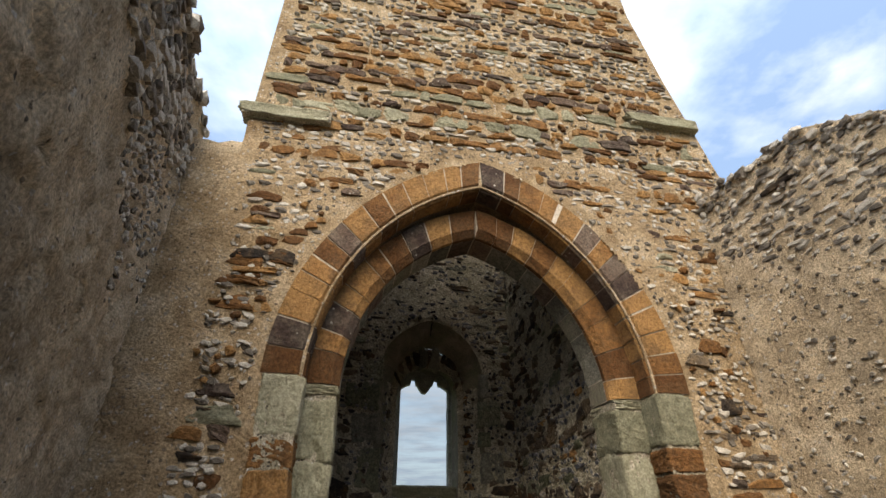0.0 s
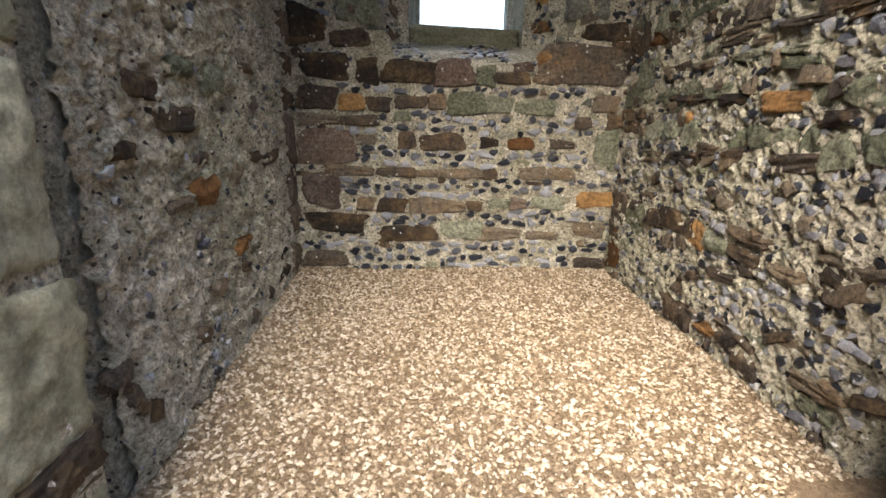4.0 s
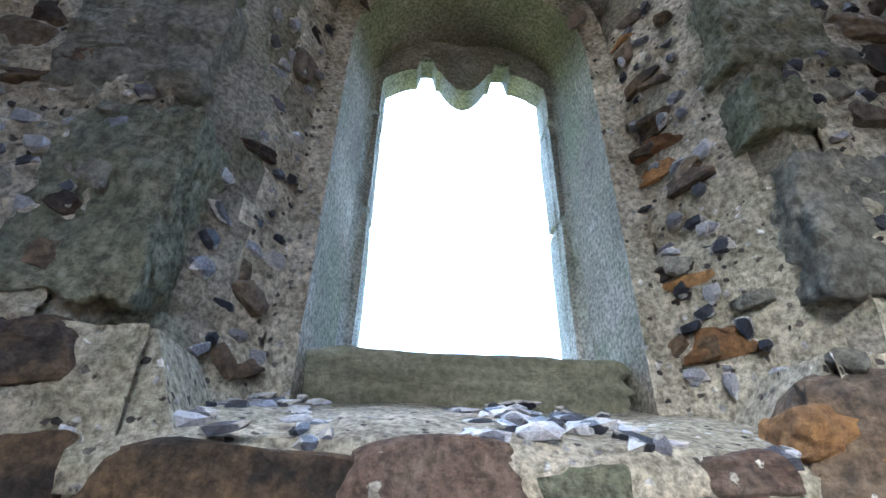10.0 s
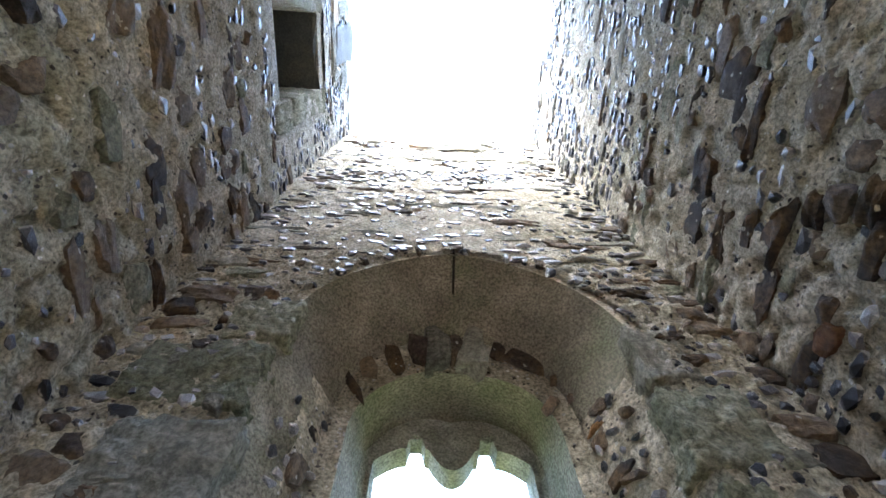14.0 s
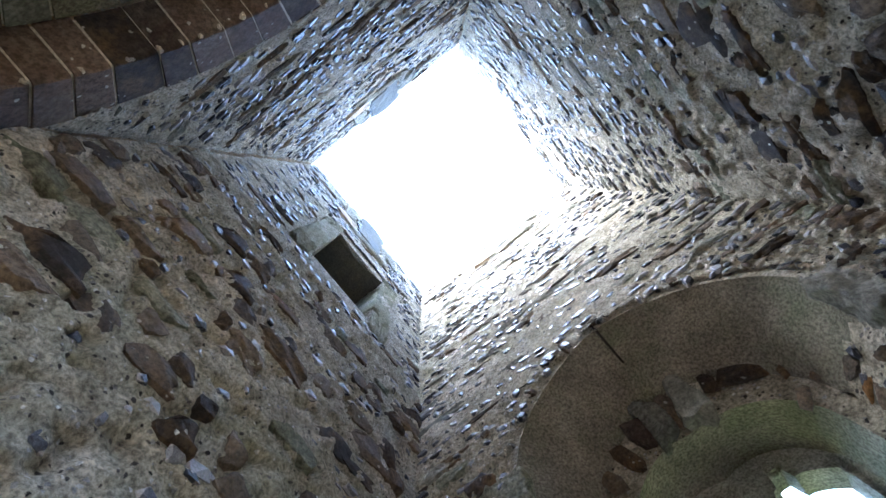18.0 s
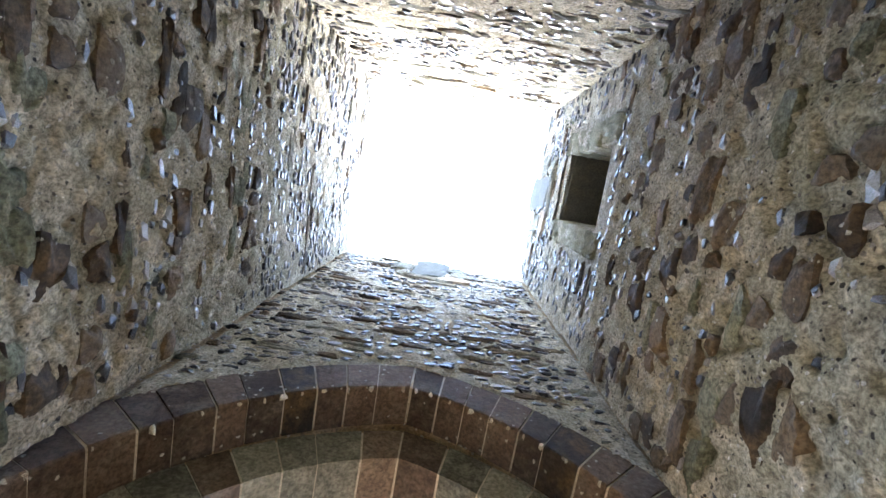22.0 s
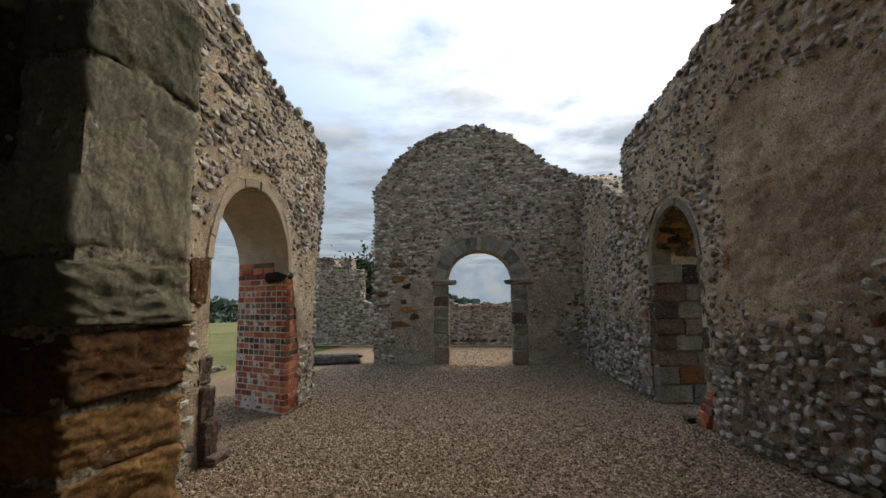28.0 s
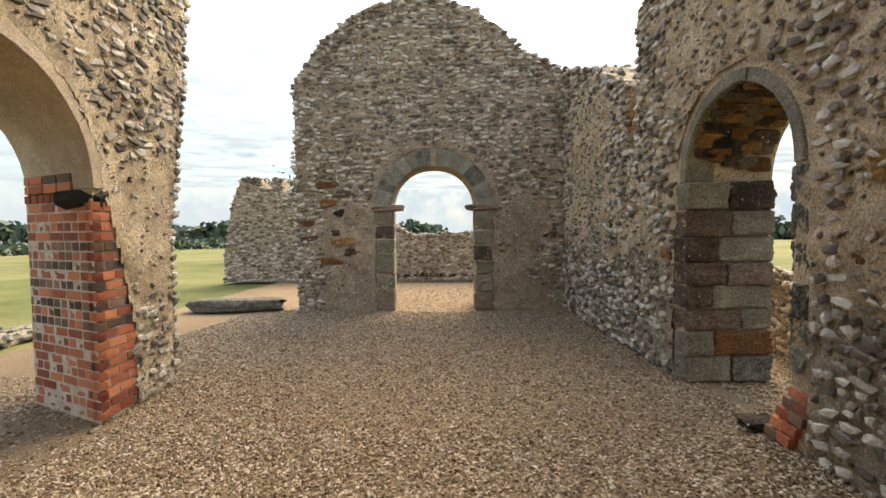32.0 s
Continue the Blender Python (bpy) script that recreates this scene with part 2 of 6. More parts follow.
    bp.inputs["Strength"].default_value, bp.inputs["Distance"].default_value = bump, bump_dist
    high = bn.outputs["Fac"]
    if lumps:
        ha = nt.nodes.new("ShaderNodeMath")
        ha.operation = "MULTIPLY_ADD"
        ha.inputs[1].default_value = 0.8
        nt.links.new(lumps, ha.inputs[0])
        nt.links.new(high, ha.inputs[2])
        high = ha.outputs[0]
    nt.links.new(high, bp.inputs["Height"])
    nt.links.new(bp.outputs[0], bsdf.inputs["Normal"])
    return m


M = {}
CHIPS = [(0.03, 0.028, 0.026), (0.07, 0.06, 0.055), (0.17, 0.15, 0.13), (0.40, 0.39, 0.38), (0.74, 0.72, 0.68)]
DIRT = [(0.09, 0.07, 0.05), (0.24, 0.19, 0.14), (0.34, 0.28, 0.21), (0.48, 0.43, 0.37), (0.62, 0.58, 0.52)]
M["mortar"] = material("pale lime mortar", [(0.20, 0.175, 0.13), (0.43, 0.385, 0.30), (0.64, 0.58, 0.475)], 9.0, 0.95, 1.0, 26.0, per="world", stain=(0.26, 0.255, 0.175, 0.6), stain_scale=1.1, bump_dist=0.05, grit=(38.0, 0.42, CHIPS), fine=0.5)
M["mortar_out"] = material("weathered lime mortar", [(0.22, 0.175, 0.125), (0.37, 0.30, 0.22), (0.50, 0.42, 0.32)], 4.0, 0.95, 1.0, 26.0, per="world", stain=(0.20, 0.16, 0.115, 0.6), stain_scale=0.8, bump_dist=0.05, grit=(24.0, 0.6, DIRT), fine=0.4)
M["front"] = material("warm tan wall mortar", [(0.23, 0.155, 0.088), (0.43, 0.32, 0.20), (0.58, 0.47, 0.335)], 3.0, 0.95, 1.0, 26.0, per="world", stain=(0.34, 0.23, 0.12, 0.4), stain_scale=1.4, bump_dist=0.05, grit=(26.0, 0.5, DIRT), fine=0.4)
M["plaster"] = material("old tan plaster", [(0.33, 0.25, 0.165), (0.56, 0.445, 0.305), (0.72, 0.605, 0.45)], 2.2, 0.95, 1.0, 30.0, per="world", stain=(0.23, 0.18, 0.125, 0.7), stain_scale=1.3, bump_dist=0.035, grit=(34.0, 0.34, DIRT), fine=0.4)
M["joint"] = material("pale brick mortar", [(0.36, 0.30, 0.24), (0.50, 0.44, 0.36), (0.60, 0.54, 0.46)], 9.0, 0.95, 0.8, 60.0, per="world", fine=0.35)
PALE = [(0.30, 0.28, 0.24), (0.42, 0.40, 0.35), (0.55, 0.53, 0.48)]
FLINT = [(0.012, 0.013, 0.018), (0.035, 0.038, 0.048), (0.09, 0.09, 0.105), (0.21, 0.21, 0.225)]
BROWN = [(0.022, 0.017, 0.014), (0.046, 0.036, 0.030), (0.080, 0.064, 0.051), (0.135, 0.108, 0.080)]
GREEN = [(0.20, 0.195, 0.135), (0.32, 0.31, 0.22), (0.45, 0.43, 0.32)]
MOSS = [(0.10, 0.105, 0.072), (0.20, 0.202, 0.145), (0.33, 0.325, 0.25)]
ORANGE = [(0.12, 0.054, 0.020), (0.25, 0.122, 0.044), (0.37, 0.205, 0.08)]
GREYSTONE = [(0.10, 0.10, 0.085), (0.19, 0.185, 0.155), (0.29, 0.28, 0.235)]
OUTFLINT = [(0.11, 0.095, 0.08), (0.22, 0.195, 0.163), (0.34, 0.31, 0.27), (0.48, 0.45, 0.40)]
for key, per in (("", "object"), ("_bed", "island")):
    M["flint" + key] = material("knapped flint" + key, FLINT, 14.0, 0.3, 0.5, 60.0, 0.8, per, bump_dist=0.008, rind=(0.38, 0.365, 0.34, 0.65))
    M["outflint" + key] = material("weathered flint" + key, OUTFLINT, 16.0, 0.75, 0.8, 60.0, 0.9, per, bump_dist=0.012, rind=(0.44, 0.405, 0.355, 0.55), fine=0.35)
    M["brown" + key] = material("dark brown sandstone" + key, BROWN, 8.0, 0.85, 1.0, 20.0, 0.6, per, bump_dist=0.03, stain=(0.24, 0.15, 0.07, 0.45), stain_scale=4.0, fine=0.45, grit=(32.0, 0.05, PALE))
    M["green" + key] = material("grey green sandstone" + key, GREEN, 5.0, 0.92, 1.0, 22.0, 0.4, per, bump_dist=0.05, stain=(0.17, 0.17, 0.115, 0.6), stain_scale=3.2, fine=0.26)
    M["moss" + key] = material("dark algae covered sandstone" + key, MOSS, 9.0, 0.92, 1.0, 20.0, 0.4, per, bump_dist=0.05, stain=(0.12, 0.13, 0.08, 0.6), stain_scale=3.2, fine=0.5)
    M["greystone" + key] = material("grey lichened sandstone" + key, GREYSTONE, 8.0, 0.92, 1.0, 20.0, 0.5, per, bump_dist=0.04, stain=(0.34, 0.33, 0.28, 0.5), stain_scale=5.0, fine=0.35)
    M["orange" + key] = material("orange ironstone" + key, ORANGE, 7.0, 0.88, 1.0, 18.0, 0.7, per, bump_dist=0.05, stain=(0.14, 0.085, 0.045, 0.7), stain_scale=4.0, fine=0.36)
M["hoodstone"] = material("smooth brown grey sandstone", [(0.12, 0.105, 0.085), (0.20, 0.18, 0.145), (0.30, 0.275, 0.225)], 3.0, 0.92, 1.0, 34.0, per="world", stain=(0.13, 0.15, 0.085, 0.7), stain_scale=2.2, bump_dist=0.02, fine=0.5)
M["framestone"] = material("pale grey window stone", [(0.16, 0.16, 0.14), (0.30, 0.30, 0.27), (0.44, 0.435, 0.39)], 7.0, 0.92, 1.0, 40.0, per="world", stain=(0.16, 0.17, 0.12, 0.6), stain_scale=2.5, bump_dist=0.02, fine=0.5)
M["joint_dark"] = material("brown old mortar", [(0.10, 0.08, 0.06), (0.17, 0.14, 0.105), (0.24, 0.20, 0.155)], 9.0, 0.95, 0.8, 40.0, per="world", fine=0.35)
M["plasterstone"] = material("smooth lime plaster", [(0.27, 0.21, 0.15), (0.40, 0.32, 0.235), (0.47, 0.39, 0.295)], 2.0, 0.95, 0.6, 40.0, per="world", stain=(0.17, 0.14, 0.11, 0.6), stain_scale=1.2, bump_dist=0.012, fine=0.3)
M["brick"] = material("red brick", [(0.20, 0.055, 0.035), (0.36, 0.11, 0.06), (0.47, 0.17, 0.09)], 9.0, 0.9, 0.8, 70.0, 0.7, "object", bump_dist=0.008, stain=(0.42, 0.30, 0.24, 0.15), stain_scale=4.0, fine=0.35)
M["brick_dark"] = material("burnt brick", [(0.05, 0.030, 0.024), (0.115, 0.068, 0.048), (0.19, 0.115, 0.08)], 9.0, 0.8, 0.8, 70.0, 0.7, "object", bump_dist=0.008, stain=(0.28, 0.22, 0.17, 0.2), stain_scale=5.0, fine=0.35)
M["pebble"] = material("gravel pebbles", [(0.12, 0.085, 0.054), (0.205, 0.150, 0.098), (0.28, 0.218, 0.152), (0.38, 0.32, 0.25)], 8.0, 0.8, 0.2, 90.0, 0.7, "island", bump_dist=0.003)
M["gravel"] = material("gravel bed", [(0.10, 0.066, 0.040), (0.24, 0.168, 0.105), (0.35, 0.265, 0.175)], 45.0, 0.95, 1.0, 55.0, per="world", stain=(0.19, 0.135, 0.085, 0.5), stain_scale=0.9, bump_dist=0.03)
M["grass"] = material("mown grass", [(0.055, 0.07, 0.018), (0.10, 0.11, 0.032), (0.15, 0.145, 0.055)], 0.35, 0.95, 0.6, 12.0, per="world", stain=(0.22, 0.19, 0.09, 0.7), stain_scale=0.06, bump_dist=0.05)
M["leaf"] = material("dark foliage", [(0.03, 0.045, 0.022), (0.055, 0.08, 0.035), (0.10, 0.125, 0.06)], 1.0, 0.9, 0.2, 10.0, 0.6, "island")
M["umber"] = material("red brown sandstone", [(0.045, 0.030, 0.025), (0.085, 0.057, 0.045), (0.14, 0.098, 0.074)], 8.0, 0.88, 1.0, 20.0, 0.5, "object", bump_dist=0.03, stain=(0.22, 0.19, 0.15, 0.4), stain_scale=6.0, fine=0.45, grit=(32.0, 0.05, PALE))
M["russet"] = material("weathered brown sandstone", [(0.075, 0.052, 0.042), (0.15, 0.108, 0.084), (0.24, 0.18, 0.14)], 8.0, 0.88, 1.0, 20.0, 0.5, "object", bump_dist=0.03, stain=(0.28, 0.24, 0.19, 0.4), stain_scale=6.0, fine=0.4)
# paler and bluer than leaf: the haze of distance put into the colour
M["far_leaf"] = material("hazed distant foliage", [(0.05, 0.075, 0.055), (0.085, 0.115, 0.085), (0.13, 0.165, 0.12)], 1.0, 0.9, 0.2, 10.0, 0.6, "island")
M["bark"] = material("bark", [(0.03, 0.025, 0.02), (0.07, 0.055, 0.04)], 6.0, 0.95, 0.5, 20.0)
M["slab"] = material("dark lichened slab", [(0.05, 0.048, 0.042), (0.11, 0.105, 0.09), (0.2, 0.19, 0.165)], 9.0, 0.9, 1.0, 30.0, per="world", bump_dist=0.03, grit=(40.0, 0.12, CHIPS), fine=0.4)
M["slate"] = material("dark grey slate", [(0.05, 0.052, 0.05), (0.085, 0.085, 0.075)], 5.0, 0.85, 0.5, 24.0, stain=(0.11, 0.10, 0.06, 0.5), stain_scale=3.0)
# near-black: paints the shade in holes and openings; also colours the corbel stone
M["dark"] = material("near-black stone and hole shade", [(0.012, 0.012, 0.01), (0.03, 0.03, 0.026)], 8.0, 0.9, 0.5, 30.0)

# ---- helpers of this place ----


def mesh(name, verts, faces, mat, smooth=False):
    me = bpy.data.meshes.new(name)
    me.from_pydata([tuple(v) for v in verts], [], faces)
    me.materials.append(mat)
    if smooth:
        me.shade_smooth()
    me.update()
    return me


def part(name, me, parent, label="", m=None):
    ob = new(name, me)
    ob.parent = parent
    if m is not None:
        ob.matrix_basis = m
    if label:
        ob["label"] = label
    return ob


def lump(seed, flat=1.0, rough=0.28, level=1):
    """A rounded, knobbly stone about 1 across."""
    bm = bmesh.new()
    bmesh.ops.create_icosphere(bm, subdivisions=level, radius=0.5)
    off = Vector((seed * 7.3, seed * 3.1, seed * 5.7))
    rng = random.Random(seed * 13 + 5)
    cuts = [(Vector((0, -1, 0)), rng.uniform(0.24, 0.36))]
    for _ in range(5):
        cuts.append((Vector((rng.gauss(0, 1), rng.gauss(0, 0.6), rng.gauss(0, 1))).normalized(), rng.uniform(0.27, 0.42)))
    for v in bm.verts:
        v.co *= 1.0 + rough * noise.noise(v.co * 2.3 + off) * 1.6
        for nrm, o in cuts:
            v.co -= nrm * max(0.0, v.co.dot(nrm) - o)
        v.co.y *= flat
    vs, fs = [v.co.copy() for v in bm.verts], [[v.index for v in f.verts] for f in bm.faces]
    bm.free()
    return np.array([tuple(v) for v in vs]), fs


def slab(seed, wear=0.10, n=3, k=7.0, skew=0.0):
    """A squared, worn block, 1 x 1 x 1: rounded by the power k, dented by chance."""
    bm = bmesh.new()
    bmesh.ops.create_cube(bm, size=1.0)
    bmesh.ops.subdivide_edges(bm, edges=bm.edges[:], cuts=n - 1, use_grid_fill=True)
    off = Vector((seed * 3.7, seed * 9.1, seed * 1.3))
    rng = random.Random(seed + 100)
    pull = {(a, c): Vector((rng.uniform(-skew, skew), 0, rng.uniform(-skew, skew))) for a in (0, 1) for c in (0, 1)}
    for v in bm.verts:
        c = v.co.copy()
        q = (abs(c.x * 2) ** k + abs(c.y * 2) ** k + abs(c.z * 2) ** k) ** (1 / k)
        v.co = c / max(q, 1e-6) * max(abs(c.x), abs(c.y), abs(c.z)) * 2
        v.co += Vector((noise.noise(c * 1.7 + off), noise.noise(c * 1.7 + off + Vector((9, 0, 0))), noise.noise(c * 1.7 + off + Vector((0, 9, 0))))) * wear
        for (a, d), s in pull.items():
            v.co += s * ((c.x + 0.5) if a else (0.5 - c.x)) * ((c.z + 0.5) if d else (0.5 - c.z))
        v.co += Vector((noise.noise(c * 5 + off), noise.noise(c * 5 + off + Vector((9, 0, 0))), noise.noise(c * 5 + off + Vector((0, 9, 0))))) * wear * 0.4
        if n > 14:
            v.co += c.normalized() * (noise.noise(c * 8 + off) * 0.6 + noise.noise(c * 17 + off) * 0.5) * wear
    vs, fs = [tuple(v.co) for v in bm.verts], [[v.index for v in f.verts] for f in bm.faces]
    bm.free()
    return np.array(vs), fs


LUMPS = [lump(i, 0.8, 0.5) for i in range(10)]
BLOCKS = [slab(i, 0.13 + 0.02 * (i % 4), 4, 6.0 + 2 * (i % 3), 0.2) for i in range(10)]
STONES = [slab(70 + i, 0.09 + 0.015 * (i % 3), 10, 7.0 + 2 * (i % 3), 0.16) for i in range(10)]
SHAPES = {"lump": LUMPS, "block": BLOCKS, "stone": STONES}
SHARED = {}


def shared(shape, i, mat):
    key = (shape, i, mat)
    if key not in SHARED:
        vs, fs = SHAPES[shape][i]
        SHARED[key] = mesh(mat + "_" + shape, vs, fs, M[mat], shape == "quoin")
        front_uv(SHARED[key], vs[:, [0, 2]] + 0.5)
    return SHARED[key]


def front_uv(me, xz):
    """Each stone's own front coordinates, 0 to 1, for the rind round its broken face."""
    idx = np.empty(len(me.loops), dtype=np.int32)
    me.loops.foreach_get("vertex_index", idx)
    me.uv_layers.new(name="front").data.foreach_set("uv", np.asarray(xz, dtype=np.float32)[idx].ravel())


def bed(name, pieces, parent, label):
    """Joins (shape, i, mat, matrix) pieces into one stuff part for each material."""
    groups = {}
    for shape, i, mat, m in pieces:
        groups.setdefault(mat, []).append((shape, i, m))
    for mat, items in groups.items():
        vs, fs, base, xz = [], [], 0, []
        for shape, i, m in items:
            v, f = SHAPES[shape][i]
            a = np.array(m)
            vs.append(v @ a[:3, :3].T + a[:3, 3])
            fs.extend([[k + base for k in q] for q in f])
            base += len(v)
            xz.append(v[:, [0, 2]] + 0.5)
        me = bpy.data.meshes.new(name)
        me.from_pydata(np.concatenate(vs).tolist(), [], fs)
        me.materials.append(M[mat + "_bed"] if mat + "_bed" in M else M[mat])
        front_uv(me, np.concatenate(xz))
        ob = part(name, me, parent, label)
        ob["kind"] = "stuff"


class Face:
    """A wall face: origin at its foot, u along it, v up, n out of it."""

    def __init__(self, o, u, n):
        self.o, self.u, self.n = Vector(o), Vector(u).normalized(), Vector(n).normalized()

    def at(self, u, v, d=0.0):
        return self.o + self.u * u + Vector((0, 0, v)) + self.n * d

    def stand(self, u, v, w, h, depth, d=0.0, spin=0.0, lean=0.0):
        r = Matrix((self.u, -self.n, Vector((0, 0, 1)))).transposed().to_4x4()
        r = r @ Matrix.Rotation(spin, 4, "Y") @ Matrix.Rotation(lean, 4, "X")
        return Matrix.Translation(self.at(u, v, d)) @ r @ Matrix.Diagonal((w, depth, h, 1))


class SplayedFace(Face):
    """A wall face whose opening splays: behind it, points shift along u by splay(u) times their depth."""

    splay = None

    def at(self, u, v, d=0.0):
        return Face.at(self, u - self.splay(u) * d, v, d)


class BentFace(Face):
    """A wall face that swings back from its plane by bend(u)."""

    bend = None

    def at(self, u, v, d=0.0):
        return Face.at(self, u, v, d + self.bend(u))


def fill(face, u0, u1, v0, v1, solid, pieces, spec, n, seed, lift=0.0):
    """Small stones scattered into the mortar between the larger pieces."""
    rng = random.Random(seed)
    taken = [((p[3].translation - face.o).dot(face.u), p[3].translation.z - face.o.z, p[3].to_scale().x / 2, p[3].to_scale().z / 2) for p in pieces]
    a = np.array(taken) if taken else np.zeros((0, 4))
    out, seen = [], []
    for _ in range(n):
        s = rng.choices(spec, [q[0] for q in spec])[0]
        w, h = s[3] * rng.uniform(0.5, 1.5), s[4] * rng.uniform(0.6, 1.4)
        u, v = rng.uniform(u0, u1), rng.uniform(v0, v1)
        if not solid(u, v, w, h):
            continue
        if len(a) and np.any((np.abs(a[:, 0] - u) < a[:, 2] + w * 0.35) & (np.abs(a[:, 1] - v) < a[:, 3] + h * 0.35)):
            continue
        seen = seen[-400:]
        if any(abs(q[0] - u) < (q[2] + w) / 2 and abs(q[1] - v) < (q[3] + h) / 2 for q in seen):
            continue
        seen.append((u, v, w, h))
        out.append((s[1], rng.randrange(10), s[2], face.stand(u, v, w * 1.25, h * 1.25, s[5], s[6] + lift - s[5] * 0.27 + rng.uniform(-0.008, 0.008), rng.uniform(-0.7, 0.7), rng.uniform(-0.15, 0.15))))
    return out


def courses(face, u0, u1, v0, v1, solid, spec, seed, prob=1.0, plan=None, lift=0.0):
    """Stones laid in rough courses. spec: list of (weight, shape, mat, w, h, depth, proud)."""
    rng = random.Random(seed)
    out = []
    v = v0
    row = -1
    while v < v1:
        row += 1
        if plan:
            if row >= len(plan):
                break
            v, rh, spec = plan[row]
        pick = rng.random() * sum(q[0] for q in spec)
        for s in spec:
            pick -= s[0]
            if pick <= 0:
                break
        run = s
        h = rh if plan else run[4] * rng.uniform(0.8, 1.2)
        u = u0 + rng.uniform(0, 0.1)
        while u < u1:
            s = run if rng.random() < 0.6 else rng.choices(spec, [q[0] for q in spec])[0]
            w = s[3] * rng.uniform(0.5, 1.7)
            hh = min(s[4] * rng.uniform(0.7, 1.3), h * 1.15)
            uu, vv = u + w / 2, v + h / 2 + rng.uniform(-0.2, 0.2) * h * (2.2 if s[1] == "lump" else 1.0)
            if uu < u1 and rng.random() < prob and solid(uu, vv, w, hh):
                depth = s[5]
                out.append((s[1], rng.randrange(10), s[2], face.stand(uu, vv, w * (1.3 if s[1] == "lump" else 1.06), hh * (1.3 if s[1] == "lump" else 1.08), depth, s[6] + lift - depth * (0.27 if s[1] == "lump" else 0.47) + rng.uniform(-0.010, 0.012), rng.uniform(-0.28, 0.28) if s[1] == "lump" else rng.uniform(-0.07, 0.07), rng.uniform(-0.1, 0.1))))
            u += w + rng.uniform(0.008, 0.03)
        v += h + rng.uniform(0.006, 0.025)
    return out


def lay(pieces, parent, limit, near, name="stone", label="rubble of smaller wall stones"):
    """The stones nearest to the point near become parts, the rest one joined part for each material."""
    order = sorted(pieces, key=lambda p: -(p[3].to_scale().x * p[3].to_scale().z) / (0.6 + (p[3].translation - near).length) ** 2)
    for shape, i, mat, m in order[:limit]:
        part(NAMES.get(mat, name), shared(shape, i, mat), parent, m=m)
    if order[limit:]:
        bed("rubble", order[limit:], parent, label)


NAMES = {"flint": "flint", "outflint": "flint", "brown": "sandstone_block", "green": "sandstone_block", "orange": "ironstone_block"}


def strips(face, us, depth, spans, mat, name, parent=None):
    """A wall of upright strips; spans(u) lists the solid (low, high) at u, the same number on both sides of a strip.
    spans(u, side) takes side -1 or 1: the limit from below or above at u."""
    vs, fs = [], []
    for a, b in zip(us[:-1], us[1:]):
        for (l0, h0), (l1, h1) in zip(spans(a, 1), spans(b, -1)):
            if h0 - l0 < 0.01 and h1 - l1 < 0.01:
                continue
            k = len(vs)
            for d in (0.0, -depth):
                vs += [face.at(a, l0, d), face.at(b, l1, d), face.at(b, h1, d), face.at(a, h0, d)]
            fs += [(k, k + 1, k + 2, k + 3), (k + 7, k + 6, k + 5, k + 4), (k, k + 4, k + 5, k + 1), (k + 3, k + 2, k + 6, k + 7), (k, k + 3, k + 7, k + 4), (k + 1, k + 5, k + 6, k + 2)]
    me = mesh(name, vs, fs, mat)
    bm = bmesh.new()
    bm.from_mesh(me)
    bmesh.ops.remove_doubles(bm, verts=bm.verts[:], dist=0.0005)
    bmesh.ops.recalc_face_normals(bm, faces=bm.faces[:])
    bm.to_mesh(me)
    bm.free()
    ob = new(name, me)
    return ob


def interp(x, pts):
    return float(np.interp(x, [p[0] for p in pts], [p[1] for p in pts]))


